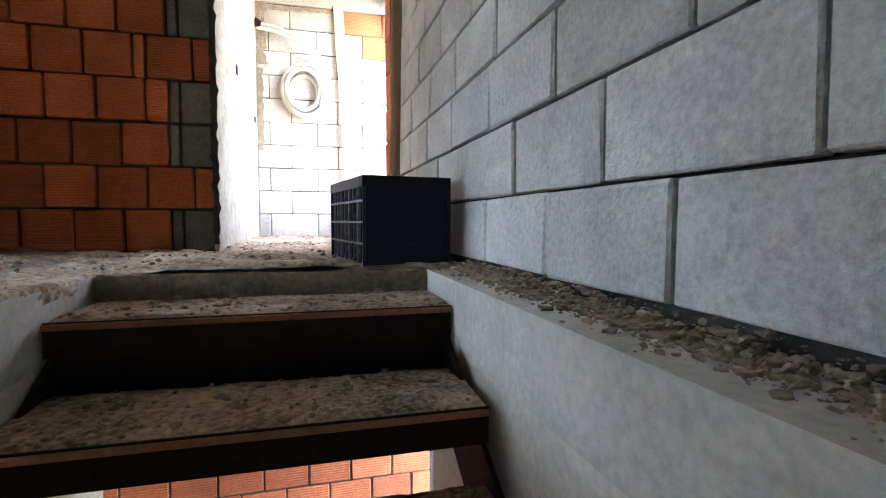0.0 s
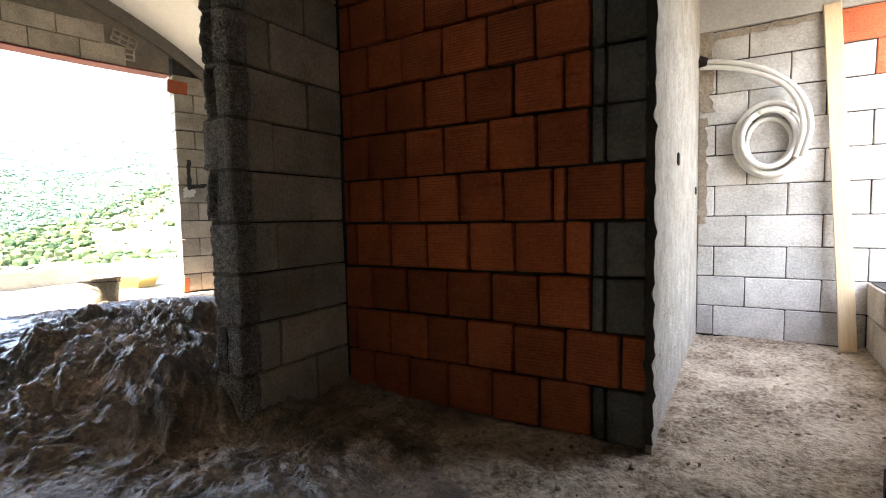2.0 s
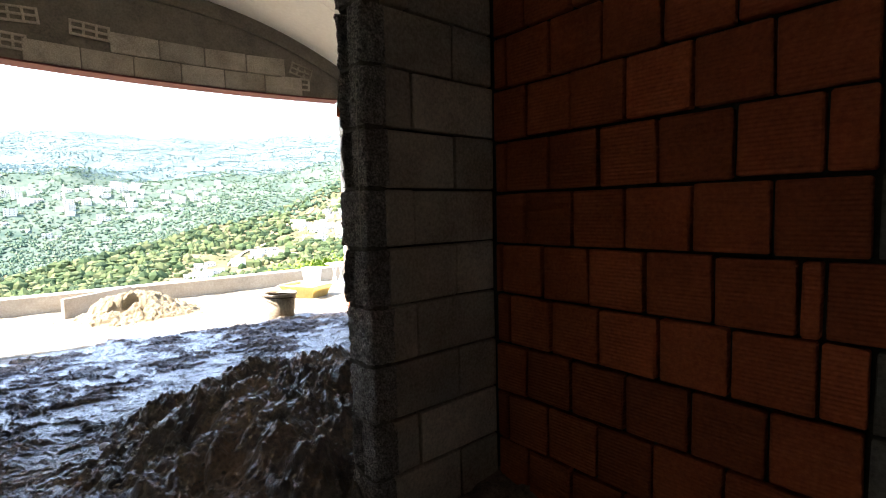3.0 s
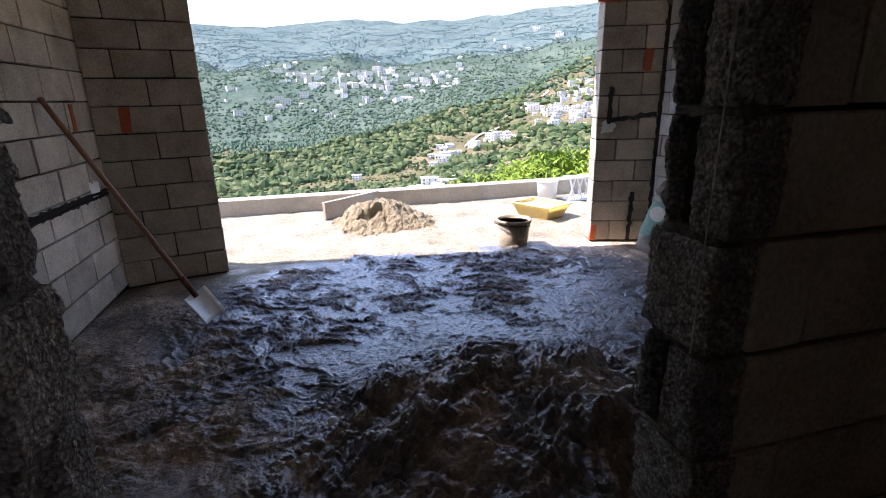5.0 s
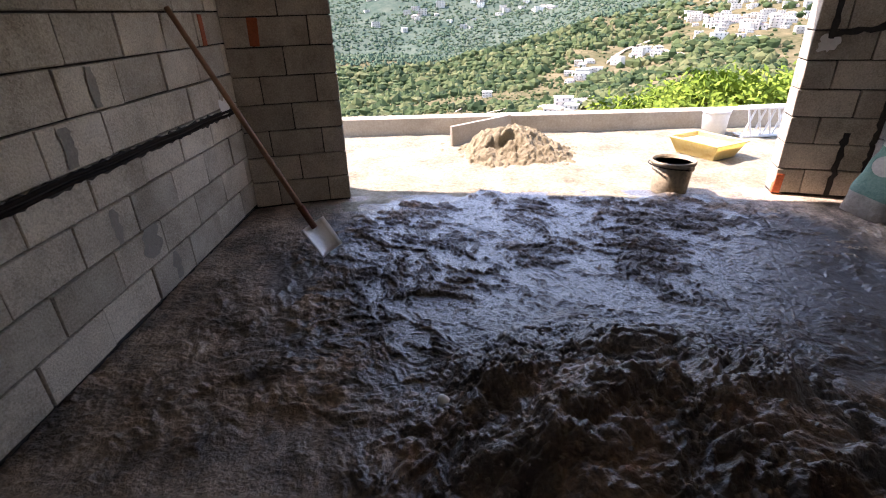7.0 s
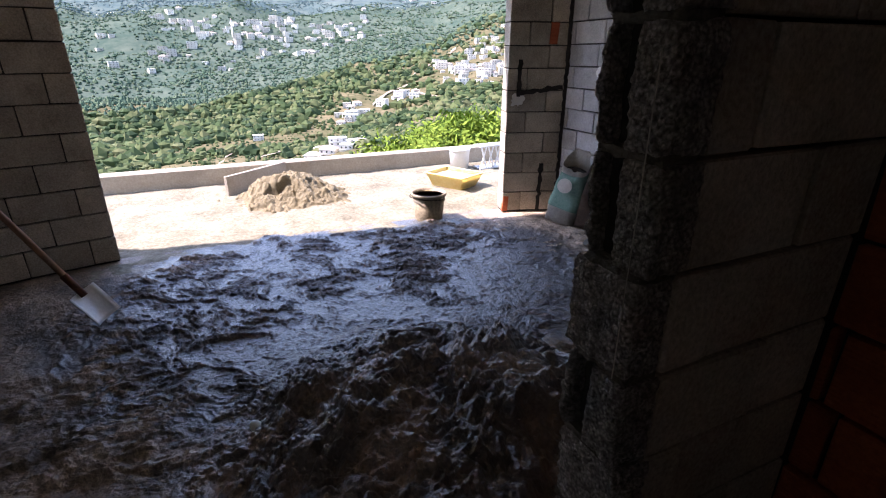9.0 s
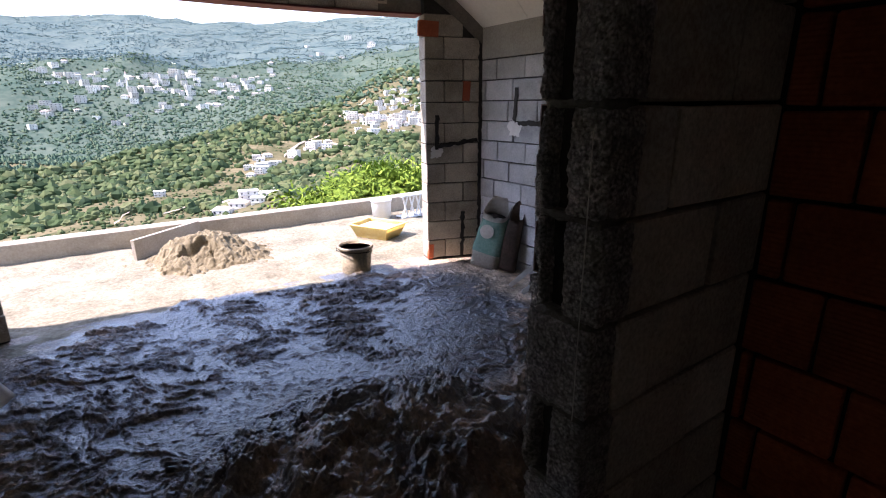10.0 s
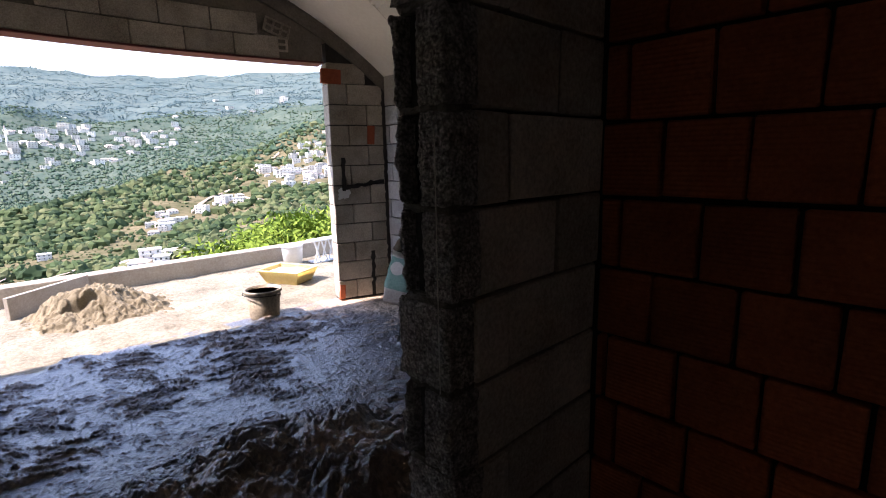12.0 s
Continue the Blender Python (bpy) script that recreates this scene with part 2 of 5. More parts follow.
bm = bmesh.new()
n = 40
for x0, x1 in ((-6.2, -4.75), (-4.745, -3.4), (-3.395, -2.0)):
    ring = []
    for k in range(n + 1):
        y = ROOM_S - 0.1 + (ROOM_N - ROOM_S + 0.2) * k / n
        z = vault(y)
        ring.append([bm.verts.new((x, y, z + dz)) for x, dz in ((x0, 0), (x1, 0), (x1, 0.16), (x0, 0.16))])
    for u, v in zip(ring, ring[1:]):
        for i in range(4):
            bm.faces.new((u[i], v[i], v[(i + 1) % 4], u[(i + 1) % 4]))
bmesh.ops.recalc_face_normals(bm, faces=bm.faces)
structure("ceiling", bm, CEILING, "pale barrel-vaulted fair-faced ceiling with board joints", "ceiling")
bm = bmesh.new()
box(bm, -2.06, -3.6, 2.75, 0.9, 4.9, 2.95)
box(bm, -2.6, 2.6, 3.2, -1.9, 4.9, 3.3)
structure("ceiling_hall", bm, CEILING, "flat concrete ceiling over the hall", "ceiling")


# ---- walls ----
def grey(c, s):
    return BLOCK


def cool(c, s):
    return BLOCK_COOL


# curved facade
bm = bmesh.new()
arc_prism(bm, A_S - 0.03, A_L - 0.002, ARC_R + 0.03, ARC_R + 0.19, lambda y: -0.05, lambda y: vault(max(y, ROOM_S)) + 0.1)
arc_prism(bm, A_R + 0.002, A_N + 0.03, ARC_R + 0.03, ARC_R + 0.19, lambda y: -0.05, lambda y: vault(min(y, ROOM_N)) + 0.1)
wall_west = structure("wall_west", bm, MORTAR, "curved grey block wall round a wide unglazed opening", "wall")


def on_arc(s, z):
    a = A_S + s / ARC_R
    p = arc(a, ARC_R + 0.1)
    return Matrix.Translation((p.x, p.y, z)) @ pose(0, 0, 0, 0, 0, 90 - math.degrees(a))


arc_len = (A_N - A_S) * ARC_R
s_l, s_r = (A_L - A_S) * ARC_R, (A_R - A_S) * ARC_R
lay(wall_west, on_arc, s_l, 0.0, 13, COURSE, 0.40, 0.2, grey, keep=lambda s, z, w: z + 0.12 < vault(arc(A_S + s / ARC_R, ARC_R).y) - 0.14)
lay(wall_west, lambda s, z: on_arc(s + s_r, z), arc_len - s_r, 0.0, 13, COURSE, 0.40, 0.2, grey, keep=lambda s, z, w: z + 0.12 < vault(arc(A_R + s / ARC_R, ARC_R).y) - 0.14)
lay(wall_west, lambda s, z: on_arc(s + s_l, z), s_r - s_l, LINTEL + 0.012, 2, 0.19, 0.40, 0.2, grey, keep=lambda s, z, w: (0.78 if z < 2.6 else 1.35) < s < (3.15 if z < 2.6 else 2.85), shift=[0.12, 0.3])
bm = bmesh.new()
arc_prism(bm, A_L + 0.003, A_R - 0.003, ARC_R + 0.018, ARC_R + 0.19, lambda y: LINTEL + 0.014, lambda y: vault(y) + 0.09, 40)
part("lintel_infill", bm, INFILL, wall_west, "smeared cement infill over the lintel")
bm = bmesh.new()
arc_prism(bm, A_L + 0.003, A_R - 0.003, ARC_R - 0.006, ARC_R + 0.2, lambda y: LINTEL - 0.004, lambda y: LINTEL + 0.012, 40)
part("lintel_board", bm, RED_PAINT, wall_west, "red-brown formwork strip")


def hollow_block(w, h, d, cols, rows, t):
    """A block seen on its hollow end: an outer shell and thin webs."""
    bm = bmesh.new()
    for k in range(cols + 1):
        x = -w / 2 + (w - t) * k / cols
        box(bm, x, -d / 2, -h / 2, x + t, d / 2, h / 2)
    for k in range(rows + 1):
        z = -h / 2 + (h - t) * k / rows
        for c in range(cols):
            x = -w / 2 + (w - t) * c / cols + t
            box(bm, x + 0.0005, -d / 2 + 0.001, z, x + (w - t) / cols - t - 0.0005, d / 2 - 0.001, z + t)
    box(bm, -w / 2 + t, d / 2 - 0.012, -h / 2 + t, w / 2 - t, d / 2 - 0.006, h / 2 - t)
    return bm


for y, z, w, tilt in ((1.15, 2.575, 0.26, 0), (1.72, 2.78, 0.30, 2), (1.22, 2.80, 0.30, -6), (0.92, 2.765, 0.24, -8), (3.56, 2.56, 0.30, 0), (3.62, 2.70, 0.24, 18)):
    hb = part("hollow_block", hollow_block(w, 0.13, 0.12, 3, 2, 0.018), BLOCK, wall_west, "hollow block laid on its side")
    a = math.asin((y - ARC_Y) / ARC_R)
    hb.matrix_basis = Matrix.Translation(arc(a, ARC_R + 0.055) + Vector((0, 0, z))) @ pose(0, 0, 0, 0, 0, 90 - math.degrees(a)) @ pose(0, 0, 0, 0, tilt, 0)
# arched rib and lintel board
bm = bmesh.new()
arc_prism(bm, A_S, A_N, ARC_R - 0.012, ARC_R + 0.1, lambda y: vault(y) - 0.15, lambda y: vault(y) - 0.002, 40)
part("arch_rib", bm, INFILL, wall_west, "grey cement rib along the vault")

# south wall of the room
bm = bmesh.new()
box(bm, -6.3, ROOM_S - 0.2, -0.05, -2.04, ROOM_S - 0.032, 2.6)
wall_south = structure("wall_south", bm, MORTAR, "grey pumice block wall with a chased cable channel", "wall")
lay(wall_south, straight((-2.05, ROOM_S), (-5.62, ROOM_S), 0.1), 3.57, 0.018, 12, 0.206, 0.41, 0.2, grey, shift=[0.10, 0.33, 0.10, 0.33, 0.11, 0.32, 0.22, 0.05, 0.27, 0.10, 0.3, 0.08], jitter=0.004)
# north wall of the room
bm = bmesh.new()
box(bm, -6.3, ROOM_N + 0.03, -0.05, -2.4, ROOM_N + 0.2, 2.6)
wall_north = structure("wall_north", bm, MORTAR, "pale grey block wall with chased cable channels", "wall")
lay(wall_north, straight((-5.5, ROOM_N), (-2.5, ROOM_N), 0.1), 3.0, -0.12, 11, 0.195, 0.40, 0.2, cool, shift=[0.07, 0.25, 0.07, 0.25, 0.07, 0.25, 0.03, 0.2, 0.29, 0.23, 0.07])
bm = bmesh.new()
box(bm, -5.6, ROOM_N - 0.004, 2.03, -2.5, ROOM_N + 0.014, 2.36)
part("cement_band", bm, CEMENT, wall_north, "smeared cement band under the vault")
# room east wall north of the brick wall
bm = bmesh.new()
box(bm, -2.5, 2.73, -0.05, -2.3, 4.7, 3.3)
structure("wall_east", bm, CEMENT, "plain cement wall", "wall")

# wall between hall and room
bm = bmesh.new()
box(bm, -1.955, -3.5, -0.05, -1.832, 0.97, 3.4)
box(bm, -1.955, 2.06, -0.05, -1.832, 2.63, 3.4)
box(bm, -1.955, 0.97, 2.15, -1.832, 2.06, 3.4)
wall_door = structure("wall_doorway", bm, MORTAR, "rough pumice block wall with an open doorway", "wall")
lay(wall_door, straight((-1.80, 2.10), (-1.80, 2.63), 0.0775), 0.53, -0.0175, 13, 0.2025, 0.41, 0.155, grey, shift=[0.09, 0.29], jitter=0.005)


def rough_block(w, d, h, groove, seed, fine=1):
    """A pumice block with a crumbly skin and worn corners; groove cuts the tall slot of its end face."""
    bm = bmesh.new()
    nx, ny, nz = 12 * fine, 5 * fine, 12 * fine
    line = [(-w / 2, d / 2 - d * k / ny) for k in range(ny)] + [(-w / 2 + w * k / nx, -d / 2) for k in range(nx)] + [(w / 2, -d / 2 + d * k / ny) for k in range(ny + 1)]
    rows = []
    for j in range(nz + 1):
        z = -h / 2 + h * j / nz
        row = []
        for x, y in line:
            p = Vector((x, y, z))
            if groove and y < -d / 2 + 0.001:
                f = (x + w / 2) / w + 0.03 * noise.noise(Vector((seed, z * 20, 0)))
                p.y += 0.05 * float(smooth_step(0.10, 0.16, f) * smooth_step(0.50, 0.34, f))
            q = p + Vector((seed, 0.37 * seed, 0))
            edge = max(abs(x) / (w / 2), 0) ** 8 * (1 if y < -d / 2 + 0.03 else 0) + (abs(z) / (h / 2)) ** 10
            p += Vector((-0.007 * x / (w / 2), 0.007, -0.003 * z / (h / 2))) * edge * (0.5 + noise.noise(q * 30))
            p += noise.noise_vector(q * 22) * 0.003 + noise.noise_vector(q * 60) * 0.0035 + noise.noise_vector(q * 150) * 0.003
            row.append(bm.verts.new(p))
        rows.append(row)
    for a, b in zip(rows, rows[1:]):
        for i in range(len(a) - 1):
            bm.faces.new((a[i], a[i + 1], b[i + 1], b[i]))
    bm.faces.new(rows[0][::-1])
    bm.faces.new(rows[-1])
    return bm


BED = mat("crumbly_bed_joint", (0.07, 0.06, 0.05), (0.27, 0.24, 0.20), 40, 120, 0.95, 1.0, 0.1, depth=0.01)
GROOVED = (0, 1, 0, 0, 1, 0, 1, 1, 1, 0, 1, 1, 0)
for c in range(13):
    z = -0.0175 + (c + 0.5) * 0.2025
    for y, turn in ((2.066, 0), (1.004, 180)):
        proud = (0.0, 0.004, 0.008, 0.006, 0.0, -0.006, 0.004, 0.006, 0.0, -0.004, 0.004, 0.0, 0.0)[c]
        jb = part("jamb_block", rough_block(0.166, 0.09, 0.190, GROOVED[c], c * 3.1 + turn, 3 if 2 < c < 10 else 2), PUMICE, wall_door, "broken pumice block end")
        jb.matrix_basis = pose(-1.882 + proud, y + rng.uniform(-0.003, 0.006), z, 0, rng.uniform(-0.8, 0.8), turn + rng.uniform(-1.5, 1.5))
        bed = part("bed_joint", rough_block(0.150, 0.075, 0.020, False, c * 1.7 + turn, 1), BED, wall_door, "crumbly squeezed-out mortar")
        bed.matrix_basis = pose(-1.882, y + (0.002 if turn == 0 else -0.002), z + 0.1012, 0, 0, turn)
lay(wall_door, straight((-1.80, -3.4), (-1.80, 0.96), 0.0775), 4.36, -0.0175, 13, 0.2025, 0.41, 0.155, grey, shift=[0.05, 0.25], jitter=0.005)

# thin pale strip added for the mould seam of the pumice blocks
bm = bmesh.new()
box(bm, -1.8242, 2.0125, 1.0, -1.823, 2.0145, 1.56)
part("chalk_line", bm, PLASTER, wall_door, "pale mould seam down the jamb")

# red brick wall of the hall
bm = bmesh.new()
box(bm, -2.55, 2.658, -0.05, -0.43, 2.73, 2.75)
wall_brick = structure("wall_brick", bm, MORTAR, "red hollow clay brick wall with grey half blocks at its end", "wall")
CELLS = mat("dusty_brick_cells", (0.10, 0.065, 0.05), (0.27, 0.18, 0.14), 20, 90, 0.92, 0.4, 0.1)
# ends of the courses: the last joints before the passage, and the pieces between them
ENDS = {"a": ((-0.619, -0.566), "ss"), "b": ((-0.715, -0.513), "bb"), "c": ((-0.712, -0.616, -0.562), "bss"), "d": ((-0.759, -0.706, -0.507), "bbb")}
for c, kind in enumerate("abacdacabacda"):
    joints, pieces = ENDS[kind]
    z = -0.036 + (c + 0.5) * 0.203
    edges = [joints[0]]
    while edges[0] > -1.79:
        edges.insert(0, max(edges[0] - 0.2045 + rng.uniform(-0.006, 0.006), -1.80))
    spans = [(u, v, "b") for u, v in zip(edges, edges[1:])] + [(u, v, k) for u, v, k in zip(joints, joints[1:] + (-0.426,), pieces)]
    for u, v, k in spans:
        if v - u < 0.03:
            continue
        ob = new("brick", block_mesh(round(v - u, 2) - 0.011, 0.1, 0.191, DARK_BLOCK if k == "s" else BRICK, "brick"))
        ob.parent = wall_brick
        ob.matrix_basis = pose((u + v) / 2, 2.68 + rng.uniform(-0.005, 0.004), z + rng.uniform(-0.002, 0.002), rng.uniform(-0.6, 0.6), rng.uniform(-0.7, 0.7), rng.uniform(-0.8, 0.8))
for c in range(13):
    z = -0.068 + (c + 0.5) * 0.2095
    turn = rng.uniform(-1, 1)
    if c % 2:
        hb = part("hollow_brick", hollow_block(0.10, 0.198, 0.1, 3, 5, 0.006), CELLS, wall_brick, "hollow brick end with dusty grey-brown cells")
        hb.matrix_basis = pose(-2.515 + rng.uniform(-0.008, 0.008), 2.676, z, 0, 0, turn)
        spans = ((-2.455, -2.285), (-2.28, -2.0))
    else:
        gb = part("brick", rough_block(0.175, 0.1, 0.195, False, c, 2), PUMICE, wall_brick, "grey pumice half block")
        gb.matrix_basis = pose(-2.478 + rng.uniform(-0.008, 0.008), 2.672, z, 0, 0, turn)
        spans = ((-2.385, -2.21), (-2.205, -2.0))
    for x0, x1 in spans:
        ob = new("brick", block_mesh(x1 - x0 - 0.008, 0.1, 0.2, BRICK, "brick"))
        ob.parent = wall_brick
        ob.matrix_basis = pose((x0 + x1) / 2, 2.68 + rng.uniform(-0.003, 0.003), z, 0, 0, 0)

# passage
bm = bmesh.new()
box(bm, -0.62, 2.735, -0.05, -0.41, 4.6, 2.75)
box(bm, -0.425, 2.615, -0.05, -0.405, 2.74, 2.75)
structure("wall_passage", bm, COLUMN, "rough plastered concrete wall of the passage", "wall")
bm = bmesh.new()
box(bm, -0.6, 4.597, -0.05, 0.95, 4.8, 2.75)
wall_back = structure("wall_back", bm, MORTAR, "whitish block wall at the end of the passage", "wall")
lay(wall_back, straight((-0.41, 4.585), (0.9, 4.585), 0.1), 1.31, -0.03, 10, 0.2, 0.4, 0.2, lambda c, s: BRICK if (c > 7 and s > 0.85) else PALE_BLOCK, shift=[0.3, 0.12], gap=0.006)
bm = bmesh.new()
box(bm, -0.41, 4.56, 2.0, 0.9, 4.6, 2.3)
for v in bm.verts:
    v.co.z += 0.03 * math.sin(v.co.x * 5)
part("cement_band", bm, CEMENT, wall_back, "smeared cement band under the ceiling")
bm = bmesh.new()
box(bm, 0.58, -3.5, -0.05, 0.75, 3.05, 2.75)
box(bm, 0.562, 3.05, 2.1, 0.75, 4.6, 2.75)
box(bm, 0.50, 3.23, -0.05, 0.75, 4.58, 0.37)
box(bm, 0.514, 3.04, -0.05, 0.74, 3.21, 2.75)
wall_hall = structure("wall_hall_east", bm, MORTAR, "grey block wall beside the stairs", "wall")
lay(wall_hall, straight((0.55, 3.05), (0.55, -3.4), 0.1), 6.45, -0.015, 13, 0.2, 0.41, 0.2, cool, shift=[0.05, 0.24, 0.02, 0.38, 0.2, 0.06, 0.27])
lay(wall_hall, straight((0.488, 4.58), (0.488, 3.24), 0.1), 1.34, -0.03, 2, 0.2, 0.4, 0.2, grey)
lay(wall_hall, straight((0.5, 3.22), (0.5, 3.03), 0.1), 0.19, -0.02, 13, 0.209, 0.19, 0.2, lambda c, s: BRICK, name="brick", shift=[0.0])
bm = bmesh.new()
box(bm, -2.1, -3.7, -0.05, 0.75, -3.5, 2.75)
structure("wall_hall_south", bm, CEMENT, "plain cement wall closing the hall", "wall")

# ---- stairs ----
bm = bmesh.new()
box(bm, 0.425, -3.5, -2.9, 0.56, 1.62, -0.047)
box(bm, -0.72, -3.5, -2.9, -0.565, 1.61, -0.22)
structure("stairwell", bm, PLASTER, "plastered sides of the stairwell", "wall")
EDGE = mat("muddy_concrete", (0.065, 0.048, 0.034), (0.27, 0.21, 0.155), 6, 50, 0.9, 0.9, 0.0, depth=0.012, contrast=1.3)


def rough_beam(p, q, w, h, amp, seed, n=60):
    """A crumbly-edged beam from p to q, its top face at their height."""
    bm = bmesh.new()
    p, q = Vector(p), Vector(q)
    d = (q - p).normalized()
    side = Vector((-d.y, d.x, 0))
    section = [(-0.5, -1), (-0.5, -0.55), (-0.5, -0.12), (-0.38, 0), (0, 0), (0.38, 0), (0.5, -0.12), (0.5, -0.55), (0.5, -1)]
    rings = []
    for k in range(n + 1):
        c = p + (q - p) * (k / n)
        ring = []
        for u, v in section:
            r = c + side * u * w + Vector((0, 0, v * h))
            wob = noise.noise_vector(r * 9 + Vector((seed, 0, 0))) * amp + noise.noise_vector(r * 34 + Vector((seed, 3, 0))) * amp * 0.6
            ring.append(bm.verts.new(r + wob))
        rings.append(ring)
    for a, b in zip(rings, rings[1:]):
        for i in range(len(section)):
            bm.faces.new((a[i], a[(i + 1) % len(section)], b[(i + 1) % len(section)], b[i]))
    bm.faces.new(rings[0][::-1])
    bm.faces.new(rings[-1])
    bmesh.ops.recalc_face_normals(bm, faces=bm.faces)
    return bm


for name, p, q, w, label in (("stairwell_lip", (-0.60, -1.2, -0.030), (-0.60, 1.60, -0.034), 0.07, "crumbled screed lip along the stairwell"),):
    structure(name, rough_beam(p, q, w, 0.045, 0.008, w * 100 + q[0], 140), DUST, label, "floor", True)
bm = rough_beam((-0.562, 1.63, -0.044), (0.398, 1.63, -0.044), 0.06, 0.2, 0.007, 4.0)
structure("stairwell_edge", bm, EDGE, "dirty concrete edge at the head of the stairs", "wall")
RUST = mat("rust", (0.06, 0.022, 0.012), (0.24, 0.10, 0.055), 9, 70, 0.85, 0.5, 0.0)
TREAD = mat("dusty_tread", (0.075, 0.045, 0.028), (0.54, 0.40, 0.28), 3, 60, 0.93, 0.9, 0.1, depth=0.010, contrast=1.9)
stair = tagged(new("stair"), "dusty open-riser steel stair with concrete-filled treads", "stair")
for k in range(15):
    z, y = -0.11 - 0.17 * k, 1.30 - 0.30 * k
    bm = rough_beam((-0.553, y + 0.157, z), (0.393, y + 0.157, z), 0.296, 0.05, 0.005, k * 2.3, 70)
    part("tread", bm, TREAD, stair, smooth=True)
    bm = bmesh.new()
    box(bm, -0.555, y - 0.004, z - 0.085, 0.395, y + 0.003, z - 0.004)
    box(bm, -0.555, y + 0.004, z - 0.07, 0.395, y + 0.31, z - 0.052)
    part("tread_channel", bm, STEEL, stair, "rusty steel channel")
    bm = bmesh.new()
    box(bm, -0.555, y - 0.012, z - 0.022, 0.395, y - 0.0045, z - 0.006)
    bevel(bm, 0.003)
    part("nosing", bm, RUST, stair, "rust-red nosing strip")
bm = bmesh.new()
box(bm, -0.555, 1.33, -0.40, 0.395, 1.34, -0.165)
box(bm, -0.555, 1.36, -0.40, -0.53, 1.39, -0.165)
part("riser_plate", bm, STEEL, stair, "dark rusty riser plate")
for x in (-0.553, 0.383):
    bm = bmesh.new()
    ends = [[bm.verts.new((x + dx, y, z)) for y, z in ((1.34, -0.185), (1.34, -0.42), (-3.18, -2.9), (-3.18, -2.746))] for dx in (0, 0.012)]
    bm.faces.new(ends[0])
    bm.faces.new(ends[1][::-1])
    for i in range(4):
        bm.faces.new((ends[0][i], ends[1][i], ends[1][(i + 1) % 4], ends[0][(i + 1) % 4]))
    bmesh.ops.recalc_face_normals(bm, faces=bm.faces)
    part("stringer", bm, STEEL, stair, "dark steel stringer")
bm = bmesh.new()
box(bm, -1.5, -3.7, -3.0, 0.75, 3.0, -2.9)
structure("floor_lower", bm, CEMENT, "concrete floor of the storey below", "floor")
bm = bmesh.new()
box(bm, -3.0, 2.4, -2.9, 0.7, 2.5, -0.22)
wall_lower = structure("wall_lower", bm, MORTAR, "red brick wall of the storey below", "wall")
lay(wall_lower, straight((-1.6, 2.39), (0.6, 2.39), 0.05), 2.2, -2.2, 9, 0.209, 0.2, 0.1, lambda c, s: BRICK, name="brick")

# ---- terrace and parapet ----
bm = bmesh.new()
box(bm, -8.3, -6, -0.04, -8.08, 9, 0.2)
bevel(bm, 0.01)
structure("parapet", bm, PARAPET, "low concrete kerb round the terrace", "parapet")
tagged(new("terrace", grid_mesh("terrace", np.linspace(-8.3, -5.35, 120), np.linspace(-5.9, 8.9, 300), lambda X, Y: -0.02 + 0.010 * fractal(X, Y, 2.5, 33) + 0.006 * fractal(X, Y, 12, 44), STONE_FLOOR)), "sunlit dusty concrete terrace", "terrace", kind="structure")

# unseen straight eave, added over the curved facade to set the floor's sun line
bm = bmesh.new()
rings = []
for k in range(33):
    a = -0.62 + (0.36 + 0.62) * k / 32
    q = arc(a, ARC_R + 0.205)
    x = -6.67 + 0.1522 * (q.y + 1.24)
    rings.append([bm.verts.new(p) for p in ((x, q.y, 2.60), (q.x, q.y, 2.60), (q.x, q.y, 2.74), (x, q.y, 2.74))])
for u, v in zip(rings, rings[1:]):
    for i in range(4):
        bm.faces.new((u[i], u[(i + 1) % 4], v[(i + 1) % 4], v[i]))
bmesh.ops.recalc_face_normals(bm, faces=bm.faces)
structure("roof_edge", bm, CEMENT, "unseen concrete roof edge, added over the opening to shape the sun line", "roof")


# ---- mortar on the floor ----
POOL_Z = 0.012


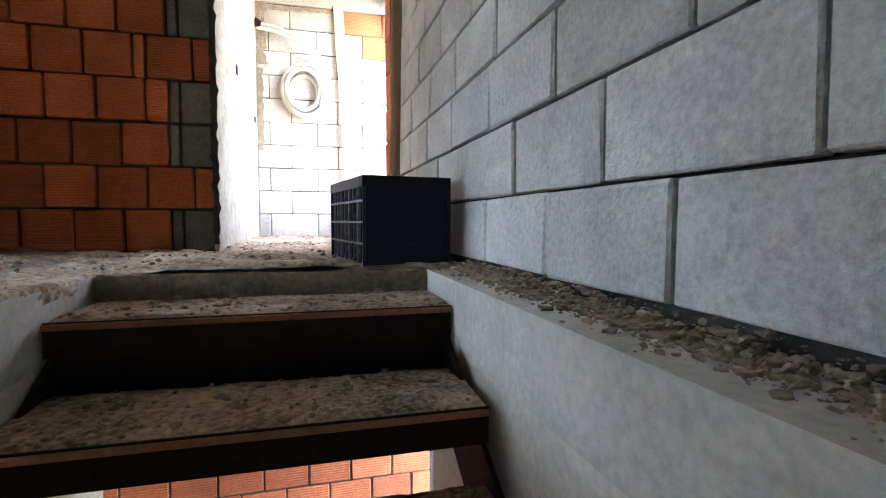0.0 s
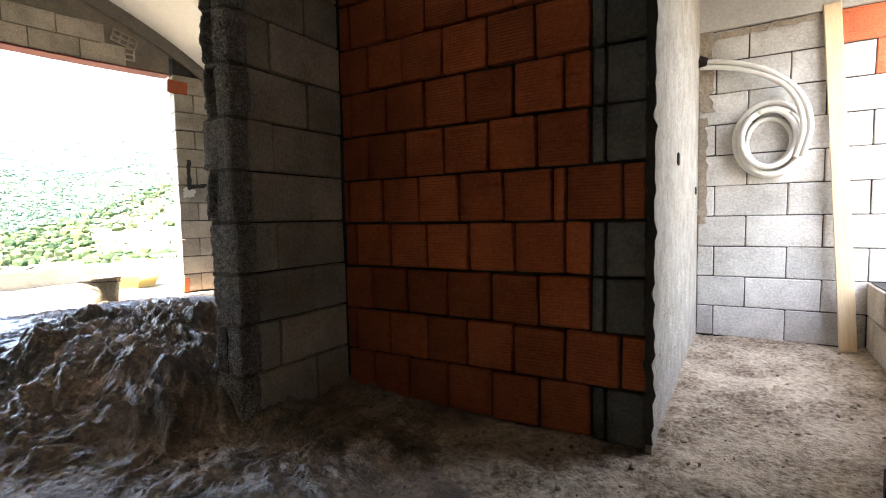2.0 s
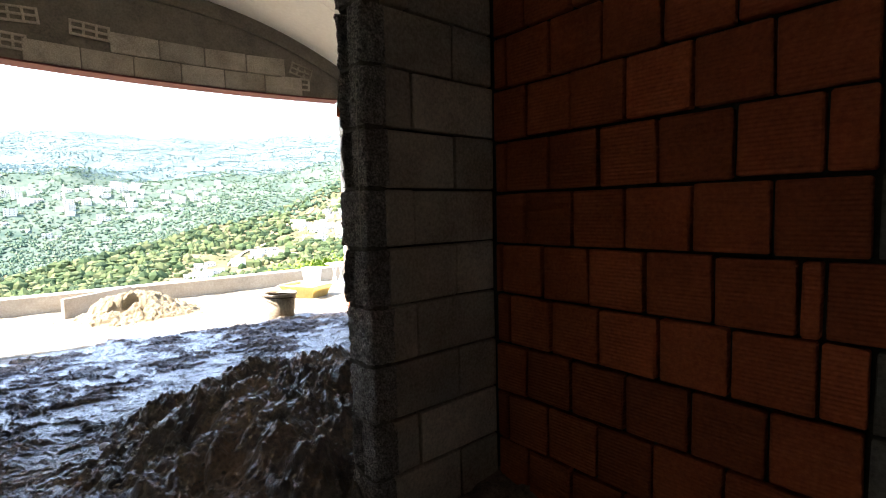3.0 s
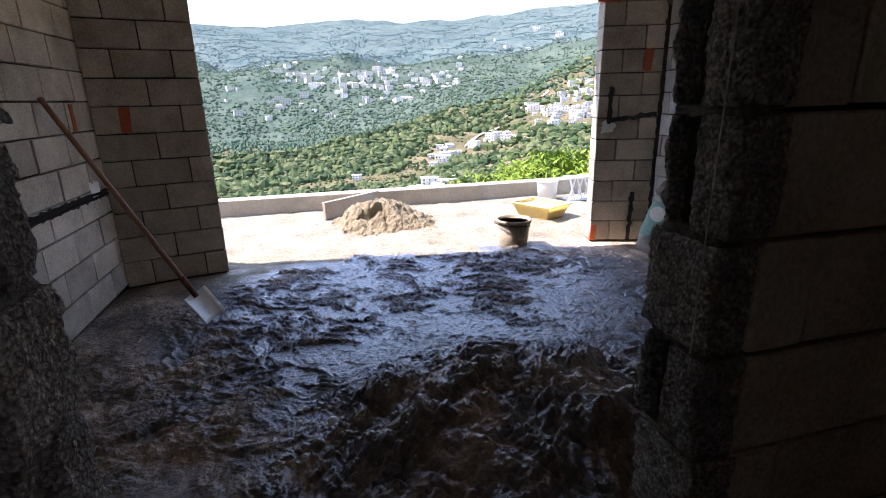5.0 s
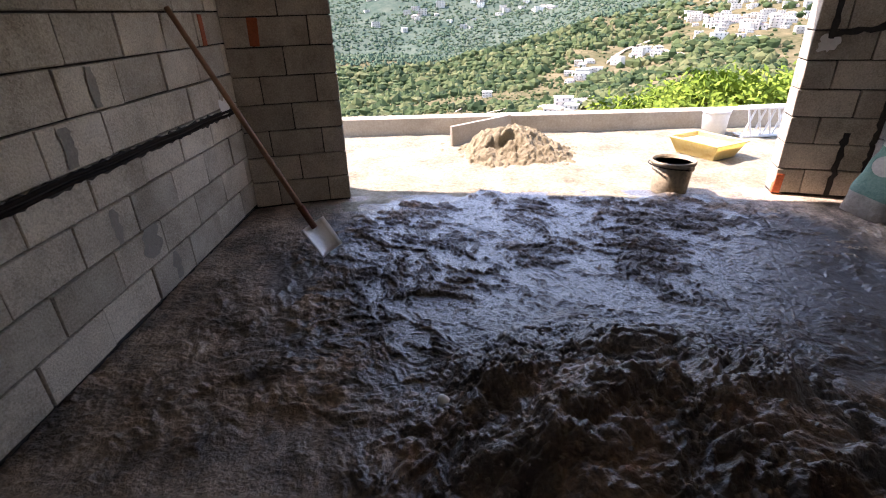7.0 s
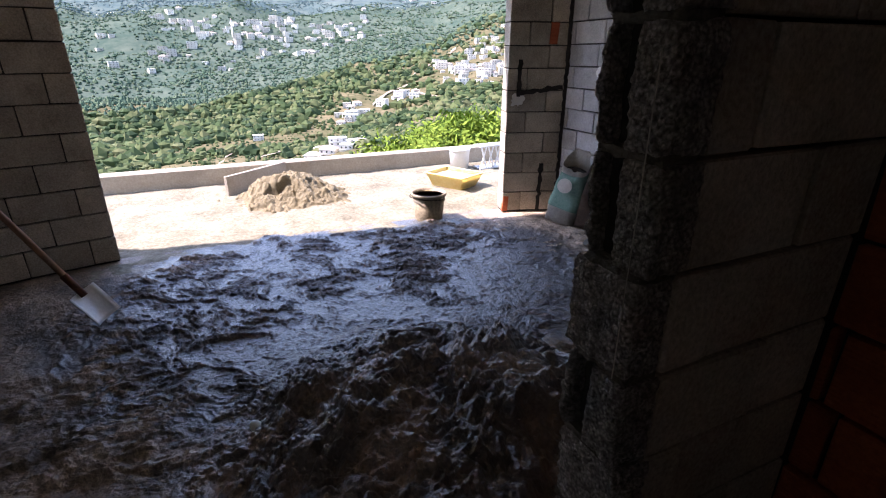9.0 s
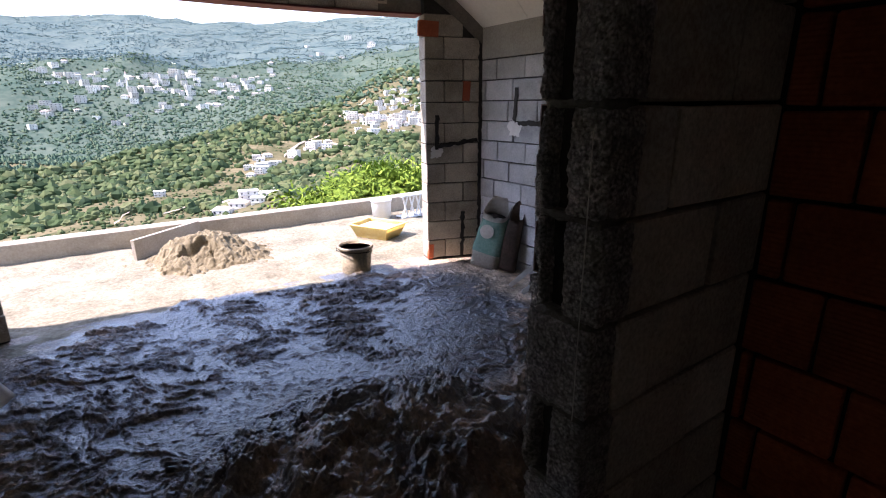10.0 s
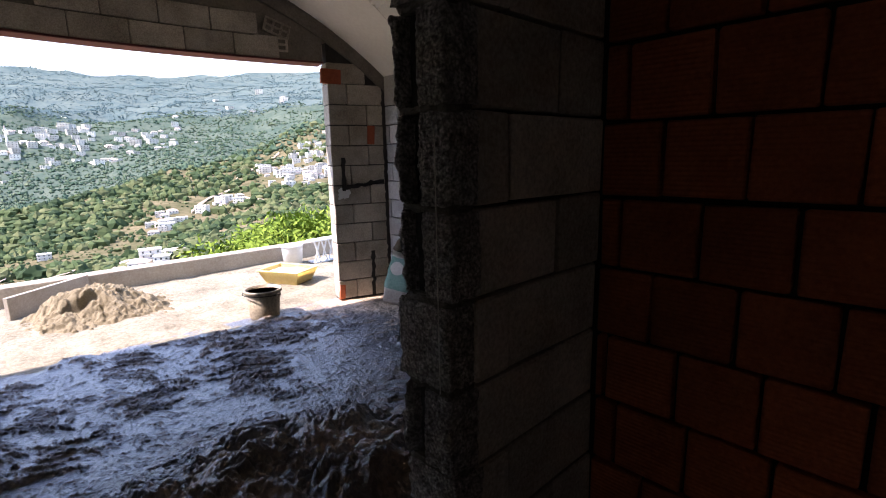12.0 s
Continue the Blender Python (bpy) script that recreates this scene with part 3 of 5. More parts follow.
def wet_material():
    m = mat("wet_mortar", (0.090, 0.064, 0.044), (0.38, 0.285, 0.20), 6, 70, 0.55, 1.0, 0.0, depth=0.012, contrast=1.5, spec=0.85)
    nt = m.node_tree
    N, L = nt.nodes, nt.links
    b = N["Principled BSDF"]
    geo = N.new("ShaderNodeNewGeometry")
    level = N.new("ShaderNodeSeparateXYZ")
    L.new(geo.outputs["Position"], level.inputs[0])
    wet = N.new("ShaderNodeMapRange")
    wet.inputs["From Min"].default_value, wet.inputs["From Max"].default_value = POOL_Z + 0.008, POOL_Z + 0.003
    L.new(level.outputs["Z"], wet.inputs["Value"])
    room = N.new("ShaderNodeMath")
    room.operation = "LESS_THAN"
    room.inputs[1].default_value = -2.2
    L.new(level.outputs["X"], room.inputs[0])
    def around(cx, cy, rx, ry, lo, hi, wobble, scale):
        """A ragged oval patch on the floor: 1 inside, 0 outside."""
        off, mul, far = (N.new("ShaderNodeVectorMath") for _ in range(3))
        off.operation, mul.operation, far.operation = "SUBTRACT", "MULTIPLY", "LENGTH"
        off.inputs[1].default_value, mul.inputs[1].default_value = (cx, cy, 0), (1 / rx, 1 / ry, 0)
        L.new(geo.outputs["Position"], off.inputs[0])
        L.new(off.outputs[0], mul.inputs[0])
        L.new(mul.outputs[0], far.inputs[0])
        ns, add, cut = N.new("ShaderNodeTexNoise"), N.new("ShaderNodeMath"), N.new("ShaderNodeMapRange")
        ns.inputs["Scale"].default_value, ns.inputs["Detail"].default_value = scale, 6
        L.new(geo.outputs["Position"], ns.inputs["Vector"])
        add.operation, add.inputs[1].default_value = "MULTIPLY_ADD", wobble
        L.new(ns.outputs[0], add.inputs[0])
        L.new(far.outputs["Value"], add.inputs[2])
        cut.inputs["From Min"].default_value, cut.inputs["From Max"].default_value = hi + wobble / 2, lo + wobble / 2
        L.new(add.outputs[0], cut.inputs["Value"])
        return cut.outputs[0]

    both, trio = N.new("ShaderNodeMath"), N.new("ShaderNodeMath")
    both.operation = trio.operation = "MULTIPLY"
    L.new(wet.outputs[0], both.inputs[0])
    L.new(room.outputs[0], both.inputs[1])
    L.new(both.outputs[0], trio.inputs[0])
    L.new(around(-4.4, 2.25, 1.6, 1.95, 0.9, 1.0, 0.4, 1.6), trio.inputs[1])
    wet = trio
    old = b.inputs["Base Color"].links[0].from_socket
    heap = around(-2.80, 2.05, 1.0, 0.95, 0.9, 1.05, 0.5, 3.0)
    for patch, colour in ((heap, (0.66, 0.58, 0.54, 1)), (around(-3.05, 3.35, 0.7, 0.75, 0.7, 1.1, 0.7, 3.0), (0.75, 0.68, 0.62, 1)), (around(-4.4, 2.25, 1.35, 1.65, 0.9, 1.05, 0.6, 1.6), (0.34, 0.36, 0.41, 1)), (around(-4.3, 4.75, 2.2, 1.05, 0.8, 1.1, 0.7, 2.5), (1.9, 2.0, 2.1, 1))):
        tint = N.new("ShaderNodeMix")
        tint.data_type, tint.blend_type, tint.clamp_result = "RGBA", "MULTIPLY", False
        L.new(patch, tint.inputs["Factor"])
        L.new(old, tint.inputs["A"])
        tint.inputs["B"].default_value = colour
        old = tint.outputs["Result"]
    # dried and trodden patches
    worn, cut, dim = N.new("ShaderNodeTexNoise"), N.new("ShaderNodeMapRange"), N.new("ShaderNodeMix")
    worn.inputs["Scale"].default_value, worn.inputs["Detail"].default_value, worn.inputs["Roughness"].default_value = 2.6, 7, 0.7
    L.new(geo.outputs["Position"], worn.inputs["Vector"])
    cut.inputs["From Min"].default_value, cut.inputs["From Max"].default_value = 0.40, 0.58
    cut.inputs["To Min"].default_value, cut.inputs["To Max"].default_value = 0.38, 1.35
    L.new(worn.outputs[0], cut.inputs["Value"])
    dim.data_type, dim.blend_type, dim.clamp_result = "RGBA", "MULTIPLY", False
    dim.inputs["Factor"].default_value = 1.0
    L.new(old, dim.inputs["A"])
    L.new(cut.outputs[0], dim.inputs["B"])
    L.new(dim.outputs["Result"], b.inputs["Base Color"])
    lower = N.new("ShaderNodeMapRange")
    lower.inputs["To Min"].default_value, lower.inputs["To Max"].default_value = 1.0, 0.85
    L.new(wet.outputs[0], lower.inputs["Value"])
    L.new(lower.outputs[0], N["Bump"].inputs["Strength"])
    slurry = N.new("ShaderNodeMix")
    slurry.data_type = "RGBA"
    old = b.inputs["Base Color"].links[0].from_socket
    L.new(old, slurry.inputs["A"])
    slurry.inputs["B"].default_value = (0.098, 0.098, 0.100, 1)
    L.new(wet.outputs[0], slurry.inputs["Factor"])
    L.new(slurry.outputs["Result"], b.inputs["Base Color"])
    shine = N.new("ShaderNodeMapRange")
    shine.inputs["To Min"].default_value, shine.inputs["To Max"].default_value = 0.54, 0.29
    slick, film = N.new("ShaderNodeMath"), N.new("ShaderNodeMath")
    slick.operation, film.operation, film.inputs[1].default_value = "MAXIMUM", "MULTIPLY", 0.6
    L.new(wet.outputs[0], slick.inputs[0])
    L.new(heap, slick.inputs[1])
    L.new(slick.outputs[0], film.inputs[0])
    L.new(film.outputs[0], b.inputs["Coat Weight"])
    L.new(slick.outputs[0], shine.inputs["Value"])
    L.new(shine.outputs[0], b.inputs["Roughness"])
    b.inputs["Coat Roughness"].default_value, b.inputs["Coat IOR"].default_value = 0.16, 1.6
    # clotted grains, coarse enough to catch the light one by one
    grain, clot = N.new("ShaderNodeTexNoise"), N.new("ShaderNodeBump")
    grain.inputs["Scale"].default_value, grain.inputs["Detail"].default_value, grain.inputs["Roughness"].default_value = 30, 2, 0.5
    L.new(geo.outputs["Position"], grain.inputs["Vector"])
    clot.inputs["Distance"].default_value = 0.010
    L.new(lower.outputs[0], clot.inputs["Strength"])
    L.new(grain.outputs[0], clot.inputs["Height"])
    L.new(N["Bump"].outputs[0], clot.inputs["Normal"])
    L.new(clot.outputs[0], b.inputs["Normal"])
    L.new(clot.outputs[0], b.inputs["Coat Normal"])
    return m


MUD = wet_material()


def mud_height(X, Y):
    inside = smooth_step(-5.60, -5.1, X) * smooth_step(4.75, 3.6, Y + 0.25 * fractal(X, Y, 1.6, 5)) * (0.35 + 0.65 * smooth_step(-0.2, 0.5, Y))
    wx, wy = X + 0.07 * fractal(X, Y, 3, 91, 3), Y + 0.07 * fractal(X, Y, 3, 95, 3)
    ridge = np.clip(1 - 1.4 * np.abs(fractal(wx, wy * 0.8, 4.6, 51, 5, 0.62)), 0, 1)
    lumps = np.abs(fractal(wx, wy, 8, 61, 4, 0.55))
    patch = smooth_step(-0.75, 0.45, fractal(X, Y, 1.5, 161, 4, 0.6))
    z = 0.006 + inside * (0.006 + 0.007 * patch + (0.12 + 0.95 * patch) * (0.024 * ridge**2 + 0.017 * lumps))
    lake = np.hypot((X + 4.40) / 1.35, (Y - 2.25) / 1.65) + 0.22 * fractal(X, Y, 1.4, 151, 3)
    wet = smooth_step(1.04, 0.93, lake)
    flat = np.exp(-(((X + 3.72) / 0.34) ** 2 + ((Y - 2.15) / 1.0) ** 2)) + 0.7 * np.exp(-(((X + 5.0) / 0.35) ** 2 + ((Y - 1.55) / 0.5) ** 2)) + 1.0 * np.exp(-(((X + 4.15) / 0.6) ** 2 + ((Y - 3.25) / 0.55) ** 2))
    flat = np.clip(1.3 * flat + 0.45 * fractal(X, Y, 2.2, 201, 3), 0, 1)
    u, v = 0.5 * X + 0.87 * Y, 0.87 * X - 0.5 * Y
    u, v = u + 0.10 * fractal(X, Y, 2.5, 211, 3), v + 0.10 * fractal(X, Y, 2.5, 213, 3)
    streak = 0.9 * fractal(u * 0.75, v * 1.5, 7.5, 221, 5, 0.74) + 0.35 - np.abs(fractal(u, v * 1.3, 13, 231, 4, 0.7))
    stirred = (0.020 - 0.014 * flat) * np.clip(streak + 0.30 - 0.55 * flat, 0, 1.5) + 0.0055 * np.abs(fractal(wx, wy, 26, 241, 3, 0.7))
    z = z * (1 - wet) + wet * (POOL_Z + 0.024 + stirred)
    d = np.hypot((X + 2.70) / 0.92, (Y - 2.12) / 0.86) + 0.16 * fractal(X, Y, 2.6, 17, 3)
    heap = 0.29 * smooth_step(1.05, 0.25, d)
    clods = np.clip(0.35 + 0.9 * fractal(wx, wy, 5, 71, 5, 0.52), 0, 2)
    furrow = np.abs(fractal(wx * 0.7 + 0.5 * wy, wy * 0.7 - 0.5 * wx, 3.2, 171, 3, 0.5))
    crumbs = np.abs(fractal(wx, wy, 12, 73, 4, 0.55)) ** 0.9
    z = z + heap + smooth_step(1.25, 0.8, d) * (0.048 * clods + 0.030 * crumbs - 0.05 * np.clip(0.35 - furrow, 0, 1))
    z = z + np.exp(-(((X + 3.05) / 0.45) ** 2 + ((Y - 3.35) / 0.6) ** 2)) * (0.03 * clods + 0.03 * crumbs)
    hall = smooth_step(-2.05, -1.55, X)
    e = np.hypot((X + 1.75) / 1.5, (Y - 1.7) / 1.1) + 0.25 * fractal(X, Y, 2.2, 27, 3)
    tongue = -0.035 + smooth_step(-0.64, -0.95, X) * smooth_step(1.25, 0.35, e) * (0.036 + 0.030 * clods + 0.020 * crumbs)
    z = z + (1 - 0.8 * wet) * (0.001 + 0.006 * patch) * np.abs(fractal(wx, wy, 31, 131, 3, 0.7)) + 0.0022 * np.random.RandomState(5).uniform(-1, 1, np.shape(X)) * (0.8 - 0.6 * wet)
    z = z * (1 - hall) + tongue * hall + hall * heap * 0.7
    return -0.024 + z


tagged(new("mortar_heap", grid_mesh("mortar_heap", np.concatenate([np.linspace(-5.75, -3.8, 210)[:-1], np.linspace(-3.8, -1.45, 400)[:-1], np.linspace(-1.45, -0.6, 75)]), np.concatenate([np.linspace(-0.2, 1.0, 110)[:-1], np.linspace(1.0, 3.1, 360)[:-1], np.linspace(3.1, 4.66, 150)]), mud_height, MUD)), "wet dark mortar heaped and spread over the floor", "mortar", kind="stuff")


def scatter(name, label, category, spots, size, material, seed, squash=0.6):
    """Small crumbs, each a crumpled low polyhedron, joined into one mesh."""
    r = random.Random(seed)
    ico = bmesh.new()
    bmesh.ops.create_icosphere(ico, subdivisions=1, radius=1)
    base = np.array([v.co[:] for v in ico.verts])
    tri = np.array([[v.index for v in f.verts] for f in ico.faces])
    ico.free()
    V, F = [], []
    for n, (x, y, z) in enumerate(spots):
        s = size * r.choice((0.3, 0.4, 0.5, 0.7, 1.0, 1.7))
        k = np.array([r.uniform(0.7, 1.3), r.uniform(0.7, 1.3), squash])
        jig = np.random.RandomState(seed + n).uniform(0.45, 1.35, (len(base), 1))
        V.append(base * jig * k * s + (x, y, z + s * squash * 0.4))
        F.append(tri + n * len(base))
    me = bpy.data.meshes.new(name)
    me.from_pydata(np.concatenate(V).tolist(), [], np.concatenate(F).tolist())
    me.materials.append(material)
    return tagged(new(name, me), label, category, kind="stuff")


CRUMB = mat("mortar_crumbs", (0.065, 0.047, 0.032), (0.34, 0.265, 0.19), 25, 90, 0.95, 0.5, 0.1)
r = random.Random(11)
spots = [(r.uniform(-1.78, 0.38), r.uniform(1.64, 3.4) if r.random() < 0.8 else r.uniform(3.4, 4.5), -0.028) for _ in range(900)]
spots = [p for p in spots if not (p[0] < -0.42 and p[1] > 2.6)]
spots += [(r.uniform(-1.5, -0.6), r.uniform(-0.5, 1.6), -0.028) for _ in range(300)]
scatter("floor_crumbs", "mortar crumbs strewn over the hall floor", "rubble", spots, 0.0062, CRUMB, 3)
spots = [(0.545 - abs(r.gauss(0, 0.040)), r.uniform(-0.4, 1.62), -0.045) for _ in range(4600)]
spots = [(x, y, z + max(0.0, 0.034 - 0.9 * (0.545 - x)) * r.random()) for x, y, z in spots]
scatter("ledge_rubble", "mortar droppings along the foot of the block wall", "rubble", spots, 0.0058, CRUMB, 5)
spots = [(r.uniform(-0.54, 0.38), 1.30 - 0.3 * k + r.uniform(0.01, 0.29), -0.11 - 0.17 * k) for k in (0, 1, 2) for _ in range(220)]
scatter("tread_rubble", "mortar crumbs lying on the stair treads", "rubble", spots, 0.007, CRUMB, 8)
CLOD = mat("mud_clods", (0.055, 0.040, 0.028), (0.22, 0.165, 0.12), 20, 110, 0.3, 0.9, 0.1, spec=0.85)
spots = []
for _ in range(3600):
    a, d = r.uniform(0, 6.28), math.sqrt(r.uniform(0.05, 1.3))
    x, y = -2.70 + 0.92 * d * math.cos(a), 2.12 + 0.86 * d * math.sin(a)
    if y < 2.6 or x < -2.6:
        spots.append((x, y))
for _ in range(2800):
    a, d = r.uniform(0, 6.28), math.sqrt(r.uniform(0, 1.0))
    x, y = -1.75 + 1.1 * d * math.cos(a), 1.6 + 1.0 * d * math.sin(a)
    if -1.78 < x < -0.75 and y < 2.58:
        spots.append((x, y))
hz = mud_height(np.array([p[0] for p in spots]), np.array([p[1] for p in spots]))
scatter("mortar_clods", "crumbly wet mortar clods on the heap", "mortar", [(x, y, float(z) - 0.004) for (x, y), z in zip(spots, hz)], 0.0070, CLOD, 9)

# ---- things in the hall and passage ----
CRATE = mat("navy_plastic", (0.0012, 0.0022, 0.007), (0.006, 0.011, 0.030), 9, 70, 0.42, 0.15, 0.05, spec=0.14)


# paler than the crate: scuffs plus the passage's light on the lattice bars
SCUFFED_LIT = mat("scuffed_lit_plastic", (0.010, 0.016, 0.035), (0.17, 0.19, 0.22), 16, 80, 0.5, 0.2, 0.0, contrast=1.3)
DUSTY = mat("dusty_plastic", (0.02, 0.02, 0.022), (0.16, 0.14, 0.115), 14, 70, 0.8, 0.3, 0.0)


def make_crate():
    """An upturned lattice crate."""
    x0, x1, y0, y1, z0, z1 = 0.19, 0.505, 1.63, 2.15, -0.035, 0.262
    crate = tagged(new("crate"), "dark blue plastic crate turned upside down against the wall", "crate")
    for x, name in ((x0, "side_lattice"), (x1, "side_lattice")):
        bm = bmesh.new()
        out = -1 if x == x0 else 1
        for k in range(9):
            y = y0 + (y1 - y0) * k / 8
            box(bm, x - 0.012 * out, max(y - 0.0035, y0), z0, x, min(y + 0.0035, y1), z1)
        for k in range(5):
            z = z0 + (z1 - z0 - 0.012) * k / 4
            box(bm, x - 0.014 * out, y0 + 0.001, z, x - 0.0005 * out, y1 - 0.001, z + 0.007)
        part(name, bm, SCUFFED_LIT, crate, "pale lattice, its colour holding scuffs and passage light")
        bm = bmesh.new()
        box(bm, x - 0.020 * out, y0 + 0.01, z0 + 0.01, x - 0.016 * out, y1 - 0.01, z1 - 0.01)
        for k in (1, 3, 5, 7):
            y = y0 + (y1 - y0) * k / 8
            box(bm, x - 0.016 * out, y - 0.02, z0 + 0.02, x - 0.006 * out, y + 0.014, z1 - 0.02)
        part("side_panel", bm, CRATE, crate)
    for y in (y0, y1):
        bm = bmesh.new()
        box(bm, x0 + 0.001, y, z0 + 0.004, x1 - 0.001, y + (0.008 if y == y0 else -0.008), z1 - 0.03)
        part("end_panel", bm, CRATE, crate)
        for k in range(2):
            bm = bmesh.new()
            box(bm, x0 + 0.004, y + (-0.003 if y == y0 else 0.0005), z0 + 0.07 + 0.1 * k, x1 - 0.004, y + (-0.0005 if y == y0 else 0.003), z0 + 0.074 + 0.1 * k)
            part("rib", bm, CRATE, crate)
    bm = bmesh.new()
    for ax0, ay0, ax1, ay1 in ((x0 - 0.001, y0 - 0.001, x1 + 0.001, y0 + 0.025), (x0 - 0.001, y1 - 0.025, x1 + 0.001, y1 + 0.001), (x0 - 0.001, y0 + 0.025, x0 + 0.025, y1 - 0.025), (x1 - 0.025, y0 + 0.025, x1 + 0.001, y1 - 0.025)):
        box(bm, ax0, ay0, z1 - 0.034, ax1, ay1, z1 + 0.003)
    bevel(bm, 0.004, 2)
    part("rim", bm, CRATE, crate)
    for k in range(1, 13):
        y = y0 + (y1 - y0) * k / 13
        bm = bmesh.new()
        box(bm, x0 + 0.02, y - 0.004, z1 - 0.02, x1 - 0.02, y + 0.004, z1 - 0.001)
        part("base_bar", bm, DUSTY, crate, "dusty lattice bar")
    for k in range(1, 8):
        x = x0 + (x1 - x0) * k / 8
        bm = bmesh.new()
        box(bm, x - 0.004, y0 + 0.02, z1 - 0.021, x + 0.004, y1 - 0.02, z1 + (0.006 if k % 2 else -0.002))
        part("base_bar", bm, DUSTY, crate, "dusty lattice bar")
    crate.matrix_basis = Matrix.Translation((0.19, 1.63, 0)) @ pose(0, 0, 0, 0, 0, 9) @ Matrix.Translation((-0.19, -1.63, 0))
    bm = bmesh.new()
    box(bm, x0 + 0.022, y0 + 0.022, z1 - 0.05, x1 - 0.022, y1 - 0.022, z1 - 0.042)
    part("inner_floor", bm, CRATE, crate)


make_crate()


def tube(bm, pts, radius, seg=8):
    """A round tube swept along a row of points."""
    pts = [Vector(p) for p in pts]
    rings, side = [], None
    for i, p in enumerate(pts):
        d = (pts[min(i + 1, len(pts) - 1)] - pts[max(i - 1, 0)]).normalized()
        side = (side - d * side.dot(d)).normalized() if side else d.orthogonal().normalized()
        up = d.cross(side)
        rings.append([bm.verts.new(p + (side * math.cos(6.2832 * k / seg) + up * math.sin(6.2832 * k / seg)) * radius) for k in range(seg)])
    for u, v in zip(rings, rings[1:]):
        for k in range(seg):
            bm.faces.new((u[k], u[(k + 1) % seg], v[(k + 1) % seg], v[k]))
    bm.faces.new(rings[0][::-1])
    bm.faces.new(rings[-1])


CONDUIT = mat("white_conduit", (0.50, 0.48, 0.42), (0.72, 0.70, 0.64), 15, 160, 0.55, 0.5, 0.04)
coil = tagged(new("conduit_coil"), "coil of off-white corrugated conduit hanging on the wall", "conduit")
for k in range(4):
    bm = bmesh.new()
    rx, rz = 0.185 - 0.022 * k, 0.225 - 0.026 * k
    cx, cz, cy = -0.015 + 0.008 * math.sin(k * 2.0), 1.235 + 0.01 * math.cos(k * 3), 4.555 - 0.028 * (k % 3)
    pts = [(cx + rx * math.cos(6.2832 * i / 40 + k), cy - 0.01 * math.sin(6.2832 * i / 40), cz + rz * math.sin(6.2832 * i / 40 + k)) for i in range(41)]
    tube(bm, pts, 0.0165)
    part("loop", bm, CONDUIT, coil, smooth=True)
for k in range(2):
    bm = bmesh.new()
    o = 0.034 * k
    ctrl = [Vector(p) for p in ((-0.40, 4.53, 1.775 - o), (-0.22, 4.50, 1.735 - o), (-0.02, 4.47, 1.64 - o), (0.13 - o, 4.46, 1.49), (0.185 - o, 4.47, 1.30), (0.15 - o, 4.50, 1.12))]
    pts = []
    for i in range(len(ctrl) - 1):
        p0, p1, p2, p3 = ctrl[max(i - 1, 0)], ctrl[i], ctrl[i + 1], ctrl[min(i + 2, len(ctrl) - 1)]
        for j in range(8):
            t = j / 8
            pts.append(0.5 * (2 * p1 + (p2 - p0) * t + (2 * p0 - 5 * p1 + 4 * p2 - p3) * t * t + (3 * p1 - p0 - 3 * p2 + p3) * t**3))
    tube(bm, pts + [ctrl[-1]], 0.0165)
    part("tail", bm, CONDUIT, coil, smooth=True)
bm = bmesh.new()
cyl(bm, (-0.41, 4.53, 1.775), (-0.36, 4.53, 1.765), 0.045, 0.03, 10)
part("collar", bm, STEEL, coil, "dark torn conduit end")

WOOD = mat("pale_timber", (0.42, 0.30, 0.16), (0.66, 0.52, 0.32), 3, 40, 0.8, 0.3, 0.08, stretch=(14, 14, 1.2))
bm = bmesh.new()
box(bm, -0.042, -0.012, -1.02, 0.042, 0.012, 1.02)
bevel(bm, 0.003)
plank = tagged(part("timber_plank", bm, WOOD), "pale yellow timber plank leaning on the block wall", "plank")
plank.matrix_basis = pose(0.335, 4.515, 0.985, -2.5, -3.2, 0)
POLE = mat("weathered_pole", (0.22, 0.12, 0.07), (0.42, 0.27, 0.17), 4, 50, 0.8, 0.4, 0.05, stretch=(12, 12, 1.5))
bm = bmesh.new()
cyl(bm, (0.437, 2.51, -0.03), (0.385, 2.03, 1.95), 0.025, 0.022, 16)
tagged(part("wooden_pole", bm, POLE, smooth=True), "round weathered wooden pole leaning in the corner", "pole")
# near-black colour painting the shade of holes, channels and the sack's mouth
HOLE_SHADE = mat("hole_shade_dark", (0.015, 0.013, 0.011), (0.05, 0.045, 0.04), 20, 90, 0.95, 0.4, 0.0)
for y, z, h in ((3.35, 1.05, 0.035), (4.35, 0.94, 0.03)):
    bm = bmesh.new()
    box(bm, -0.409, y - 0.022, z - h, -0.4, y + 0.022, z + h * 0.7)
    bevel(bm, 0.006)
    tagged(part("anchor_hole", bm, HOLE_SHADE), "small anchor hole in the plastered wall, its shade a dark plate", "hole")

# ---- things in the room ----
HANDLE = mat("shovel_handle", (0.20, 0.10, 0.055), (0.40, 0.23, 0.13), 4, 50, 0.6, 0.3, 0.0)
BLADE = mat("mortar_coated_steel", (0.62, 0.61, 0.59), (0.86, 0.85, 0.83), 7, 50, 0.38, 0.3, 0.0, spec=0.8)
shovel = tagged(new("shovel"), "square-bladed shovel with a long wooden handle leaning on the wall", "shovel")
bm = bmesh.new()
cyl(bm, (-4.76, -0.155, 1.48), (-4.575, 0.525, 0.245), 0.016, 0.018, 14)
part("handle", bm, HANDLE, shovel, smooth=True)
bm = bmesh.new()
cyl(bm, (-4.588, 0.475, 0.335), (-4.567, 0.553, 0.195), 0.023, 0.020, 12)
part("socket", bm, RUST, shovel, "rusty steel socket", smooth=True)
bm = bmesh.new()
